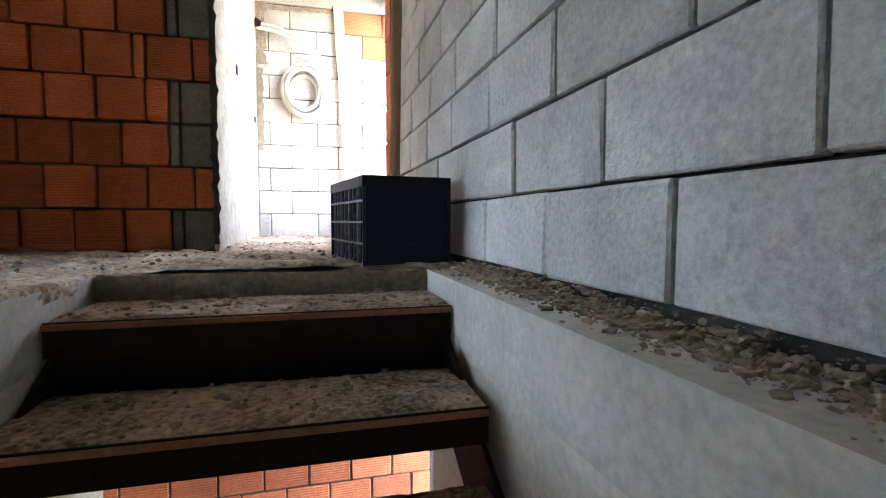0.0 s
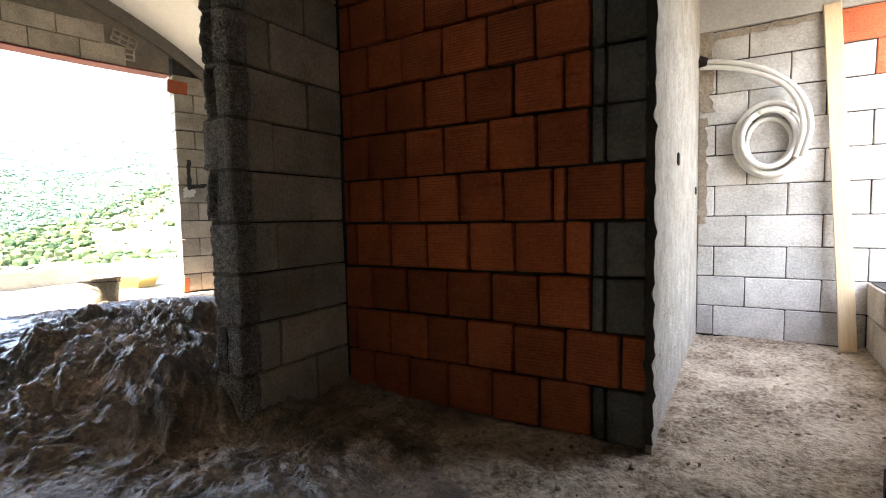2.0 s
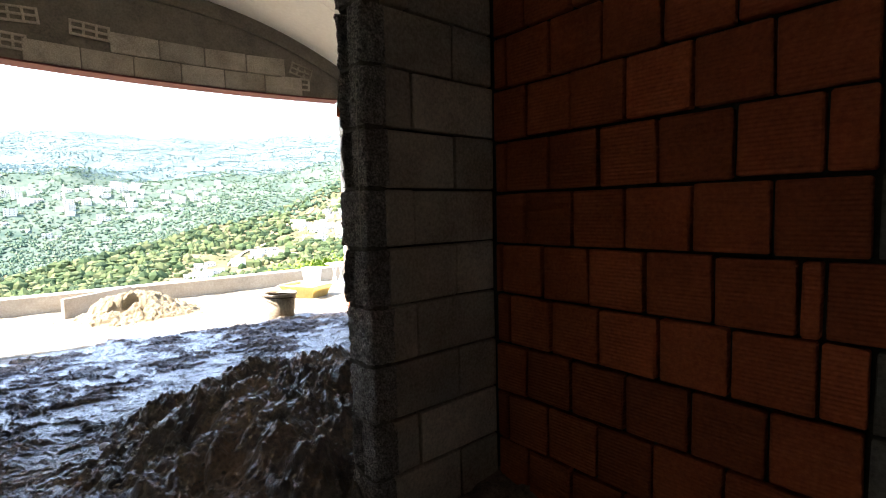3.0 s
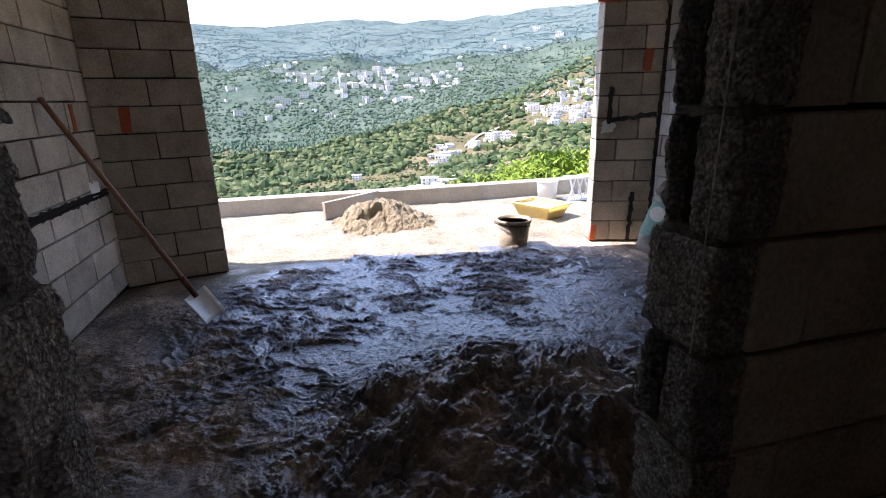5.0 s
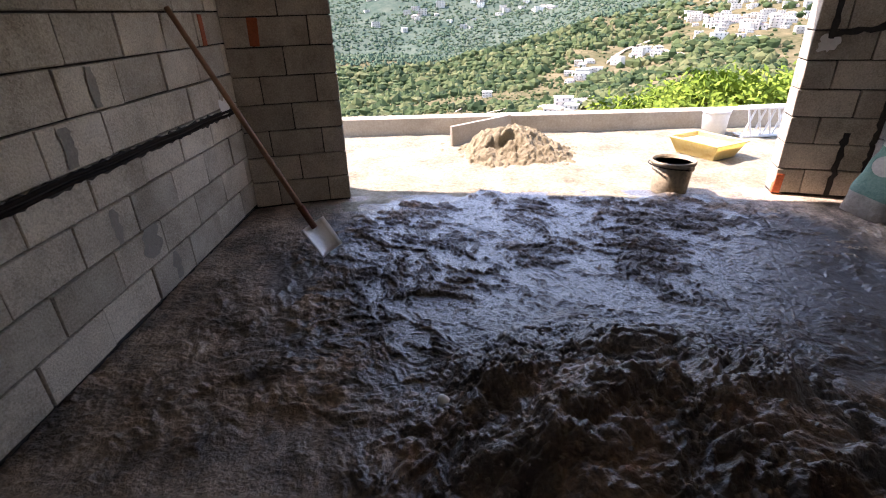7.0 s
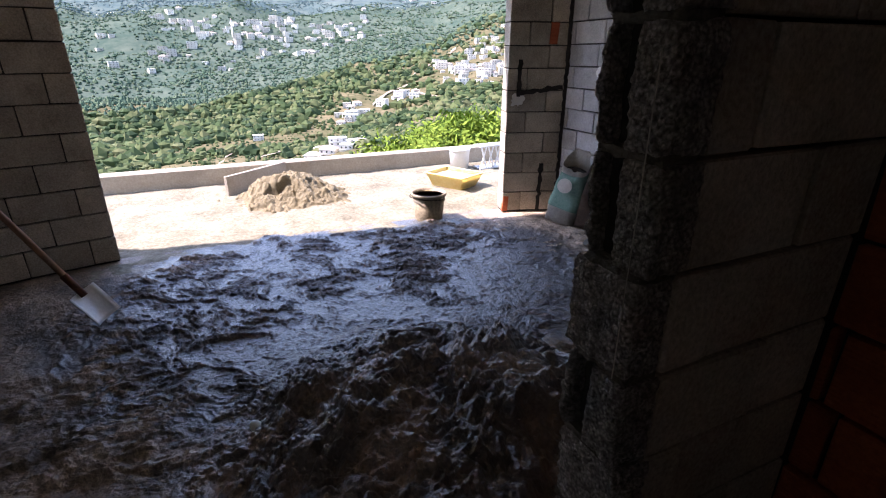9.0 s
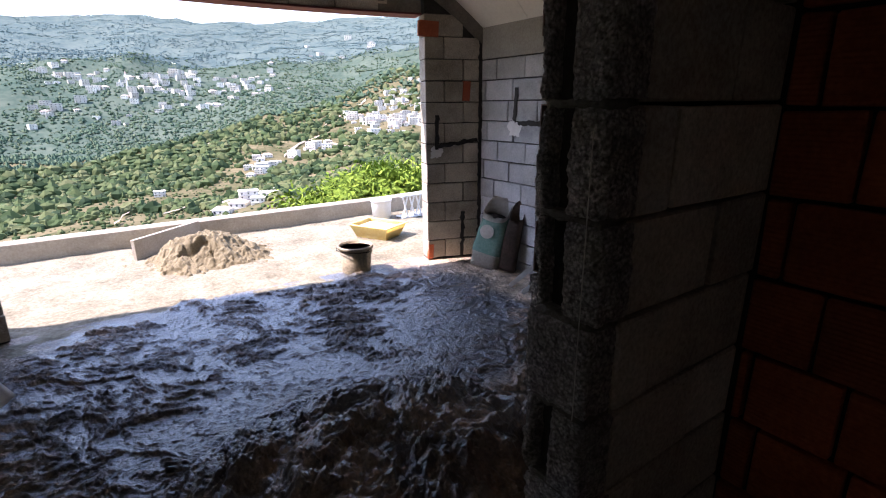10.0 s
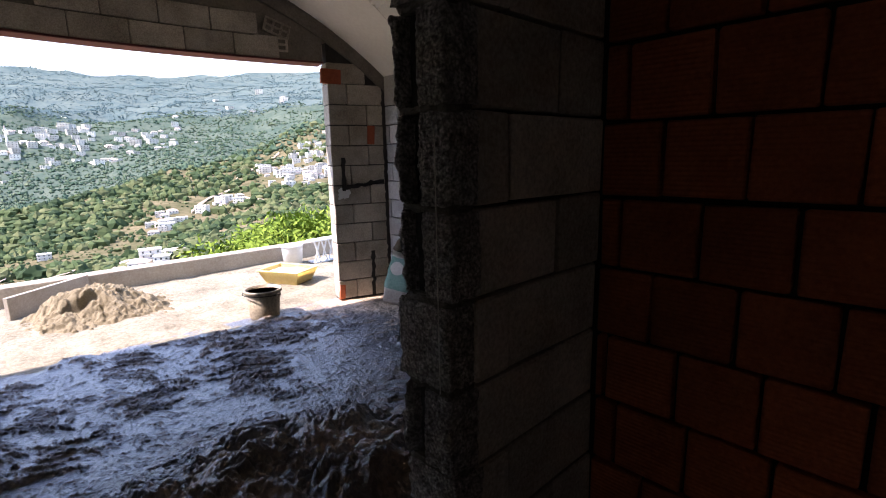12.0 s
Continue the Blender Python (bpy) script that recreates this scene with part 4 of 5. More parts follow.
bmesh.ops.create_grid(bm, x_segments=8, y_segments=8, size=0.5)
for v in bm.verts:
    u, w = v.co.x, v.co.y
    v.co = Vector((u * 0.19 * (1 + 0.05 * (0.5 + w)), w * 0.215, 0.035 * (2 * u) ** 2 - 0.02 * (w + 0.5) ** 2))
bmesh.ops.solidify(bm, geom=list(bm.faces), thickness=0.004)
blade = part("blade", bm, BLADE, shovel, "mortar-coated square blade", smooth=True)
along = Vector((-0.13, -0.48, 0.87)).normalized()
facing = Vector((0.50, 0.76, 0.45))
facing = (facing - along * facing.dot(along)).normalized()
blade.matrix_basis = Matrix.Translation((-4.556, 0.585, 0.128)) @ Matrix((along.cross(facing), along, facing)).transposed().to_4x4()

BUCKET = mat("stained_black_plastic", (0.12, 0.092, 0.056), (0.48, 0.39, 0.26), 6, 40, 0.6, 0.4, 0.0, contrast=1.1)
bucket = tagged(new("bucket"), "black plastic builder's bucket smeared with mortar on the terrace", "bucket")


def lathe(bm, profile, seg=40, sx=1.0, sy=1.0):
    rings = [[bm.verts.new((r * math.cos(6.28318 * k / seg) * sx, r * math.sin(6.28318 * k / seg) * sy, z)) for k in range(seg)] for r, z in profile]
    for u, v in zip(rings, rings[1:]):
        for k in range(seg):
            bm.faces.new((u[k], u[(k + 1) % seg], v[(k + 1) % seg], v[k]))
    bm.faces.new(rings[0][::-1])
    bm.faces.new(rings[-1])


bm = bmesh.new()
lathe(bm, [(0.135, 0.0), (0.14, 0.01), (0.163, 0.262), (0.158, 0.262), (0.136, 0.03)])
part("body", bm, BUCKET, bucket, smooth=True)
bm = bmesh.new()
lathe(bm, [(0.159, 0.25), (0.178, 0.25), (0.180, 0.272), (0.174, 0.280), (0.160, 0.278), (0.1585, 0.25)])
part("rim", bm, BUCKET, bucket, smooth=True)
for sgn in (-1, 1):
    bm = bmesh.new()
    box(bm, sgn * 0.165, -0.03, 0.215, sgn * 0.185, 0.03, 0.252)
    bevel(bm, 0.004)
    part("lug", bm, BUCKET, bucket)
bm = bmesh.new()
tube(bm, [(0.186 * math.cos(math.pi * k / 20), -0.02 - 0.165 * math.sin(math.pi * k / 20), 0.235 + 0.01 * math.sin(math.pi * k / 20)) for k in range(21)], 0.004, 6)
part("wire_handle", bm, STEEL, bucket, "rusty wire handle")
bm = bmesh.new()
lathe(bm, [(0.145, 0.10), (0.144, 0.108)], 32)
part("mortar_fill", bm, CRUMB, bucket, "set mortar in the bottom")
bucket.matrix_basis = pose(-5.70, 3.27, -0.018, 0, 0, 30)

YELLOW = mat("yellow_plastic", (0.72, 0.53, 0.17), (0.85, 0.70, 0.34), 5, 40, 0.5, 0.2, 0.0)
CREAM = mat("mortar_lined_plastic", (0.66, 0.62, 0.52), (0.84, 0.80, 0.70), 6, 50, 0.7, 0.3, 0.0)


def frustum(bm, w0, d0, w1, d1, z0, z1, close):
    lo = [bm.verts.new((x * w0, y * d0, z0)) for x, y in ((-0.5, -0.5), (0.5, -0.5), (0.5, 0.5), (-0.5, 0.5))]
    hi = [bm.verts.new((x * w1, y * d1, z1)) for x, y in ((-0.5, -0.5), (0.5, -0.5), (0.5, 0.5), (-0.5, 0.5))]
    for k in range(4):
        bm.faces.new((lo[k], lo[(k + 1) % 4], hi[(k + 1) % 4], hi[k]))
    if close:
        bm.faces.new(lo[::-1])
    return lo, hi


tub = tagged(new("mortar_tub"), "yellow plastic mixing tub with a mortar-lined inside", "tub")
bm = bmesh.new()
frustum(bm, 0.44, 0.32, 0.58, 0.44, 0.0, 0.165, True)
bmesh.ops.solidify(bm, geom=list(bm.faces), thickness=0.006)
part("body", bm, YELLOW, tub)
bm = bmesh.new()
bm.faces.new(frustum(bm, 0.40, 0.28, 0.51, 0.37, 0.02, 0.125, True)[1])
part("lining", bm, CREAM, tub, "pale mortar crust")
bm = bmesh.new()
for x0, y0, x1, y1 in ((-0.305, -0.235, 0.305, -0.212), (-0.305, 0.212, 0.305, 0.235), (-0.305, -0.212, -0.282, 0.212), (0.282, -0.212, 0.305, 0.212)):
    box(bm, x0, y0, 0.158, x1, y1, 0.172)
bevel(bm, 0.003)
part("rim", bm, YELLOW, tub)
tub.matrix_basis = pose(-6.82, 4.09, -0.015, 0, 0, 27)

SAND = mat("builders_sand", (0.118, 0.094, 0.052), (0.270, 0.220, 0.132), 5, 60, 0.95, 0.8, 0.0, depth=0.01)


def sand_height(X, Y):
    d = np.hypot((X + 7.10) / 0.54, (Y - 2.10) / 0.64) + 0.13 * fractal(X, Y, 3.0, 37, 4)
    bite = 0.12 * smooth_step(1.1, 0.8, np.hypot((X + 6.93) / 0.15, (Y - 2.05) / 0.20) + 0.35 * fractal(X, Y, 7, 49, 3))
    return -0.05 + 0.295 * smooth_step(1.10, 0.05, d) - bite + 0.035 * np.exp(-d * d) * fractal(X, Y, 5, 43, 4) + 0.028 * np.abs(fractal(X, Y, 13, 47, 4)) + 0.02 * np.clip(fractal(X, Y, 24, 53, 3), 0, 1) * smooth_step(1.5, 0.8, d)


tagged(new("sand_pile", grid_mesh("sand_pile", np.linspace(-7.95, -6.35, 200), np.linspace(1.3, 2.95, 200), sand_height, SAND)), "heap of damp building sand on the terrace", "sand", kind="stuff")
BOARD = mat("grey_board", (0.27, 0.225, 0.17), (0.48, 0.42, 0.335), 4, 50, 0.85, 0.4, 0.0)
bm = bmesh.new()
box(bm, 0, -0.025, -0.02, 0.98, 0.025, 0.215)
bevel(bm, 0.004)
board = tagged(part("formwork_board", bm, BOARD), "grey formwork board stood on edge beside the sand", "board")
board.matrix_basis = pose(-7.44, 1.43, 0, 0, 0, 130)
WHITE = mat("white_plastic", (0.62, 0.62, 0.60), (0.80, 0.80, 0.78), 6, 40, 0.5, 0.1, 0.03)
pail = tagged(new("plastic_pail"), "white plastic pail with a lid beside the kerb", "pail")
bm = bmesh.new()
lathe(bm, [(0.13, 0.0), (0.15, 0.26), (0.15, 0.262)])
part("body", bm, WHITE, pail, smooth=True)
bm = bmesh.new()
lathe(bm, [(0.156, 0.25), (0.158, 0.285), (0.14, 0.29)])
part("lid", bm, WHITE, pail, smooth=True)
pail.matrix_basis = pose(-7.75, 4.62, -0.02)
lattice = tagged(new("plastic_crate"), "white lattice plastic crate beside the kerb", "crate")
for k in range(6):
    bm = bmesh.new()
    tube(bm, [(0.0, -0.3 + 0.12 * k, 0.0), (0.0, -0.3 + 0.12 * k + 0.10, 0.33)], 0.012, 6)
    tube(bm, [(0.012, -0.3 + 0.12 * k + 0.10, 0.0), (0.012, -0.3 + 0.12 * k, 0.33)], 0.012, 6)
    part("slat", bm, WHITE, lattice)
for z in (0.012, 0.33):
    bm = bmesh.new()
    box(bm, -0.16, -0.32, z - 0.012, 0.03, 0.42, z + 0.012)
    bevel(bm, 0.003)
    part("rail", bm, WHITE, lattice)
lattice.matrix_basis = pose(-7.55, 5.15, -0.02, 0, 0, 5)

SACK = mat("sack_paper", (0.34, 0.30, 0.25), (0.62, 0.58, 0.51), 6, 40, 0.8, 0.6, 0.0, depth=0.01)
SACK_BROWN = mat("brown_paper", (0.045, 0.028, 0.02), (0.15, 0.10, 0.07), 6, 40, 0.85, 0.6, 0.0, depth=0.01)
GREEN = mat("green_print", (0.055, 0.15, 0.115), (0.22, 0.33, 0.27), 7, 50, 0.8, 0.5, 0.0, depth=0.008)


def sack_shell(bm, w, d, h, seed, z0=0.0, z1=1.0, grow=0.0, rows=14):
    """An open sack, crumpled, slightly slumped; z0 and z1 cut a band from it."""
    rings = []
    for j in range(rows + 1):
        t = z0 + (z1 - z0) * j / rows
        ring = []
        for k in range(36):
            a = 6.28318 * k / 36
            ca, sa = math.cos(a), math.sin(a)
            f = (abs(ca) ** 4 + abs(sa) ** 4) ** -0.25
            bulge = 1.0 + 0.10 * math.sin(math.pi * min(t * 1.3, 1)) - 0.12 * t
            p = Vector((ca * f * w / 2 * bulge * (1 - 0.12 * t), sa * f * d / 2 * bulge * (1 - 0.25 * t), h * t))
            nv = noise.noise(p * 7 + Vector((seed, 0, 0)))
            p += Vector((ca, sa, 0)) * (0.018 * nv * (0.4 + t) + grow)
            if t > 0.7:
                p.z += 0.11 * sa * (t - 0.7) / 0.3
            if t > 0.9:
                p.z += 0.06 * noise.noise(Vector((ca * 2 + seed, sa * 2, 1)))
            ring.append(bm.verts.new(p))
        rings.append(ring)
    for u, v in zip(rings, rings[1:]):
        for k in range(36):
            bm.faces.new((u[k], u[(k + 1) % 36], v[(k + 1) % 36], v[k]))
    return rings


sack = tagged(new("cement_sack"), "open cement sack with faded green print slumped in the corner", "sack")
bm = bmesh.new()
bm.faces.new(sack_shell(bm, 0.31, 0.21, 0.66, 2)[0][::-1])
bmesh.ops.solidify(bm, geom=list(bm.faces), thickness=0.004)
part("paper", bm, SACK, sack, smooth=True)
bm = bmesh.new()
sack_shell(bm, 0.31, 0.21, 0.66, 2, 0.24, 0.86, 0.003, 9)
part("printed_band", bm, GREEN, sack, "faded green printed band", smooth=True)
bm = bmesh.new()
bmesh.ops.create_circle(bm, cap_ends=True, segments=24, radius=0.075)
print_disc = part("print_disc", bm, SACK, sack, "pale round print")
print_disc.matrix_basis = pose(-0.02, -0.1155, 0.40, 86, 0, 0)
bm = bmesh.new()
# dark disc painting the shade inside the open mouth
bmesh.ops.create_circle(bm, cap_ends=True, segments=24, radius=0.13)
fill = part("inside", bm, HOLE_SHADE, sack, "dark disc holding the shade inside the sack")
fill.matrix_basis = pose(0, 0.0, 0.55, 30, 0, 0) @ Matrix.Diagonal((0.92, 0.56, 1, 1))
sack.matrix_basis = pose(-5.03, 4.41, 0.0, -7, 9, 26) @ Matrix.Diagonal((1, 1, 0.93, 1))
sack2 = tagged(new("paper_sack"), "brown torn paper sack leaning behind the cement sack", "sack")
bm = bmesh.new()
bm.faces.new(sack_shell(bm, 0.19, 0.12, 0.66, 9)[0][::-1])
bmesh.ops.solidify(bm, geom=list(bm.faces), thickness=0.004)
part("paper", bm, SACK_BROWN, sack2, smooth=True)
sack2.matrix_basis = pose(-4.80, 4.50, 0.0, -6, 7, 25) @ Matrix.Diagonal((0.9, 0.9, 0.9, 1))
BATTEN = mat("grey_batten", (0.36, 0.36, 0.35), (0.60, 0.60, 0.58), 5, 50, 0.6, 0.3, 0.0)
for p, q in (((-4.43, 4.22, 0.0), (-3.98, 4.595, 0.58)), ((-4.23, 4.19, 0.0), (-3.77, 4.595, 0.60))):
    bm = bmesh.new()
    d = (Vector(q) - Vector(p)).length
    box(bm, -0.023, -0.010, 0, 0.023, 0.010, d)
    box(bm, -0.023, 0.0105, 0, -0.020, 0.024, d)
    box(bm, 0.020, 0.0105, 0, 0.023, 0.024, d)
    ob = tagged(part("metal_profile", bm, BATTEN), "pale grey metal profile leaning on the block wall", "profile", group="profiles on the wall")
    ob.matrix_basis = Matrix.Translation(p) @ (Vector(q) - Vector(p)).to_track_quat("Z", "Y").to_matrix().to_4x4()
BLUE = mat("blue_sheet", (0.02, 0.06, 0.22), (0.10, 0.20, 0.50), 9, 50, 0.4, 0.3, 0.0)
bm = bmesh.new()
sack_shell(bm, 0.24, 0.10, 0.26, 21)
bmesh.ops.solidify(bm, geom=list(bm.faces), thickness=0.004)
blue = tagged(part("plastic_bag", bm, BLUE, smooth=True), "crumpled blue plastic bag on the floor", "bag")
blue.matrix_basis = pose(-3.78, 4.36, 0.0, 0, 20, 30)


# chased channels, cables, plaster dabs, brick chips
def ragged_strip(bm, p, q, width, normal, seed, lift=0.006):
    """A ragged-edged flat strip laid just proud of a wall from p to q."""
    p, q, nrm = Vector(p), Vector(q), Vector(normal)
    d = q - p
    n = max(4, int(d.length / 0.035))
    side = nrm.cross(d.normalized())
    prev = None
    for k in range(n + 1):
        c = p + d * (k / n) + nrm * lift
        a = c + side * width * (0.5 + 0.6 * noise.noise(Vector((k * 0.7, seed, 0))))
        b = c - side * width * (0.5 + 0.6 * noise.noise(Vector((k * 0.7, seed, 9))))
        quad = [bm.verts.new(v) for v in (a, b, b - nrm * 0.004, a - nrm * 0.004)]
        if prev:
            bm.faces.new((prev[0], prev[1], quad[1], quad[0]))
            bm.faces.new((prev[1], prev[2], quad[2], quad[1]))
            bm.faces.new((prev[3], prev[0], quad[0], quad[3]))
        prev = quad
    bmesh.ops.recalc_face_normals(bm, faces=bm.faces)


def dab(name, place, normal, w, h, seed, material, label, parent):
    bm = bmesh.new()
    n = Vector(normal)
    side = Vector((0, 0, 1)).cross(n).normalized()
    rim = [bm.verts.new(Vector(place) + n * 0.004 + (side * w * math.cos(6.28318 * k / 28) + Vector((0, 0, h)) * math.sin(6.28318 * k / 28)) * (1 + 0.75 * noise.noise(Vector((math.cos(k * 0.2244) * 2, math.sin(k * 0.2244) * 2, seed))))) for k in range(28)]
    mid = bm.verts.new(Vector(place) + n * 0.012)
    for k in range(28):
        bm.faces.new((rim[k], rim[(k + 1) % 28], mid))
    return part(name, bm, material, parent, label)


bm = bmesh.new()
ragged_strip(bm, (-0.414, 2.613, 0.0), (-0.414, 2.613, 2.7), 0.028, (0, -1, 0), 31, 0.004)
part("mortar_seam", bm, MORTAR, bpy.data.objects["wall_passage"], "ragged dark mortar seam")
bm = bmesh.new()
ragged_strip(bm, (0.425, 1.45, -0.198), (0.425, -0.9, -0.194), 0.022, (-1, 0, 0), 51, 0.004)
part("board_seam", bm, CEMENT, bpy.data.objects["stairwell"], "grey board seam in the plaster")
SMEAR = mat("brown_mortar_smear", (0.13, 0.10, 0.072), (0.36, 0.30, 0.225), 7, 60, 0.93, 0.9, 0.0, depth=0.012, contrast=1.3)
for p, q, w, s in (((-0.40, 4.578, 2.08), (0.25, 4.578, 2.11), 0.10, 31), ((-0.375, 4.578, 1.98), (-0.37, 4.578, 1.45), 0.085, 33), ((-0.385, 4.578, 1.42), (-0.38, 4.578, 0.72), 0.05, 35), ((-0.30, 4.578, 1.93), (0.22, 4.578, 1.95), 0.035, 37)):
    bm = bmesh.new()
    ragged_strip(bm, p, q, w, (0, -1, 0), s, 0.007)
    part("mortar_smear", bm, SMEAR, wall_back, "ragged brown mortar smear")
GYPSUM = mat("white_gypsum", (0.66, 0.65, 0.62), (0.82, 0.81, 0.78), 8, 60, 0.9, 0.4, 0.0)
# channels are not cut: dark strips on the face carry their shade
bm = bmesh.new()
ragged_strip(bm, (-2.2, ROOM_S, 0.825), (-5.45, ROOM_S, 0.80), 0.055, (0, 1, 0), 1, 0.007)
part("cable_channel", bm, HOLE_SHADE, wall_south, "ragged dark strip for a chased channel's shade")
for dz in (-0.012, 0.014):
    bm = bmesh.new()
    tube(bm, [(-2.2 - 3.25 * k / 24, ROOM_S + 0.010, 0.825 - 0.025 * k / 24 + dz + 0.004 * math.sin(k * 1.3)) for k in range(25)], 0.010, 8)
    part("cable_conduit", bm, STEEL, wall_south, "dark grey conduit in the channel", smooth=True)
for p, q, s in (((-4.865, ROOM_N, 1.75), (-4.885, ROOM_N, 1.40), 2), ((-4.87, ROOM_N, 1.425), (-3.0, ROOM_N, 1.46), 3)):
    bm = bmesh.new()
    ragged_strip(bm, p, q, 0.045, (0, -1, 0), s, 0.008)
    part("cable_channel", bm, HOLE_SHADE, wall_north, "ragged dark strip for a chased channel's shade")
dab("plaster_dab", (-4.885, ROOM_N - 0.002, 1.385), (0, -1, 0), 0.10, 0.085, 4, GYPSUM, "white gypsum dab", wall_north)
dab("plaster_dab", (-5.27, -0.178, 0.845), (0, 1, 0), 0.08, 0.07, 7, GYPSUM, "white gypsum dab", wall_south)


STAIN = mat("damp_stain", (0.15, 0.134, 0.115), (0.31, 0.285, 0.25), 7, 90, 0.9, 0.6, 0.0)
for k, (x, z, w, h) in enumerate(((-3.99, 1.15, 0.03, 0.088), (-3.72, 0.94, 0.045, 0.085), (-4.06, 0.35, 0.09, 0.085), (-3.84, 0.53, 0.03, 0.088), (-4.22, 0.13, 0.035, 0.085))):
    bm = bmesh.new()
    ring = [bm.verts.new((x + w * math.cos(6.28318 * i / 40) * (1 + 0.8 * noise.noise(Vector((math.cos(i * 0.157) * 3, math.sin(i * 0.157) * 3, k * 3.3)))), ROOM_S + 0.0062, z + h * max(-1, min(1, 1.25 * math.sin(6.28318 * i / 40))))) for i in range(40)]
    bm.faces.new(ring)
    part("damp_stain", bm, STAIN, wall_south, "dark damp stain")


def on_pier(y, z, lift=0.0):
    a = math.asin((y - ARC_Y) / ARC_R)
    return arc(a, ARC_R - lift) + Vector((0, 0, z)), Vector((math.cos(a), -math.sin(a), 0))


# the low third strip stands for a dark stain, not a channel
for y0, z0, y1, z1, s in ((4.165, 1.50, 4.16, 1.16, 5), (4.16, 1.19, 4.58, 1.25, 6), (4.42, 0.0, 4.43, 0.5, 8)):
    (p, n), (q, _) = on_pier(y0, z0), on_pier(y1, z1)
    bm = bmesh.new()
    ragged_strip(bm, p, q, 0.04, n, s, 0.008)
    part("cable_channel", bm, HOLE_SHADE, wall_west, "ragged dark strip for a chased channel's shade")
for y, w, s in ((4.606, 0.04, 41),):
    (p, n), (q, _) = on_pier(y, 0.0), on_pier(y, 2.3)
    bm = bmesh.new()
    ragged_strip(bm, p, q, w, n, s, 0.007)
    part("corner_seam", bm, MORTAR, wall_west, "ragged dark mortar in the corner")
p, n = on_pier(4.16, 1.13)
dab("plaster_dab", p, n, 0.07, 0.06, 5, GYPSUM, "pale gypsum dab", wall_west)


def chip(wall, x, y, z, w, d, h, turn):
    ob = new("brick_chip", block_mesh(w, d, h, BRICK, "brick_chip"))
    ob.parent = wall
    ob.matrix_basis = pose(x, y, z, 0, 3, turn)
    tagged(ob, "orange brick filler piece")


chip(wall_south, -5.19, ROOM_S - 0.02, 1.35, 0.055, 0.05, 0.19, 0)
for y, z, w, h in ((0.02, 1.32, 0.07, 0.19), (4.47, 1.73, 0.08, 0.19), (4.10, 2.30, 0.2, 0.14), (4.09, 0.08, 0.06, 0.16), (0.48, 2.33, 0.15, 0.12)):
    p, n = on_pier(y, z, 0.004)
    chip(wall_west, p.x - 0.02, p.y, z, w, 0.05, h, 90 - math.degrees(math.asin((y - ARC_Y) / ARC_R)))
dab("ceiling_dab", (-4.6, 4.0, vault(4.0) - 0.01), (0, -0.45, -0.9), 0.10, 0.07, 12, GYPSUM, "white plaster patch", bpy.data.objects["ceiling"])
STONE = mat("white_stone", (0.50, 0.50, 0.48), (0.75, 0.75, 0.73), 12, 60, 0.7, 0.3, 0.0)
for x, y, w in ((-3.16, 1.39, 0.032),):
    z = float(mud_height(np.array([x]), np.array([y]))[0]) + 0.004
    bm = bmesh.new()
    bmesh.ops.create_icosphere(bm, subdivisions=2, radius=w)
    for v in bm.verts:
        v.co = Vector((v.co.x * 1.2, v.co.y * 0.8, v.co.z * 0.6)) * (1 + 0.25 * noise.noise(v.co * 30))
    st = tagged(part("pale_stone", bm, STONE, smooth=True), "pale lump of plaster half sunk in the mortar", "stone")
    st.matrix_basis = pose(x, y, z, 10, 20, 40)

# ---- land ----
def land_material(name, dark, light, scale, fine):
    return mat(name, dark, light, scale, fine, 0.95, 0.0, 0.0, contrast=1.6, spec=0.0)


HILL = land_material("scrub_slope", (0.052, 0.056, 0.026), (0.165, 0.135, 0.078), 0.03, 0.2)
# distance haze is mixed into this colour, bluer than the near slope
HAZY_MOUNT = land_material("hazy_far_slope", (0.060, 0.092, 0.090), (0.112, 0.138, 0.118), 0.008, 0.04)
# the valley by bearing: the near slope, the crest of the spur, the village slope and the far ridge (degrees of height, metres away)
BEARING = [52, 58, 62, 66, 70, 75, 80, 86, 92, 100, 110]
NEAR_110 = [-9.5, -8.6, -8.2, -8.6, -9.2, -9.7, -11, -11, -11, -12, -12]
NEAR_220 = [-6.2, -6.0, -5.6, -5.4, -6.4, -6.6, -7.0, -7.5, -8.0, -8.2, -8.5]
CREST_AT = [620, 600, 560, 520, 480, 420, 360, 320, 285, 260, 250]
CREST_EL = [5.2, 4.3, 3.1, 1.3, 0.5, -0.1, -1.9, -3.2, -4.8, -4.9, -5.2]
FAR_1000 = [0.0, -0.5, -1.0, -1.0, -0.8, -1.2, -2.6, -3.4, -3.6, -3.6, -3.6]
SLOPE_1500 = [5.4, 5.2, 4.6, 4.0, 3.6, 3.3, 3.2, 3.2, 2.8, 2.6, 2.6]
RIDGE = [9.2, 9.1, 8.9, 8.8, 8.4, 8.0, 8.1, 8.2, 7.7, 7.3, 7.2]


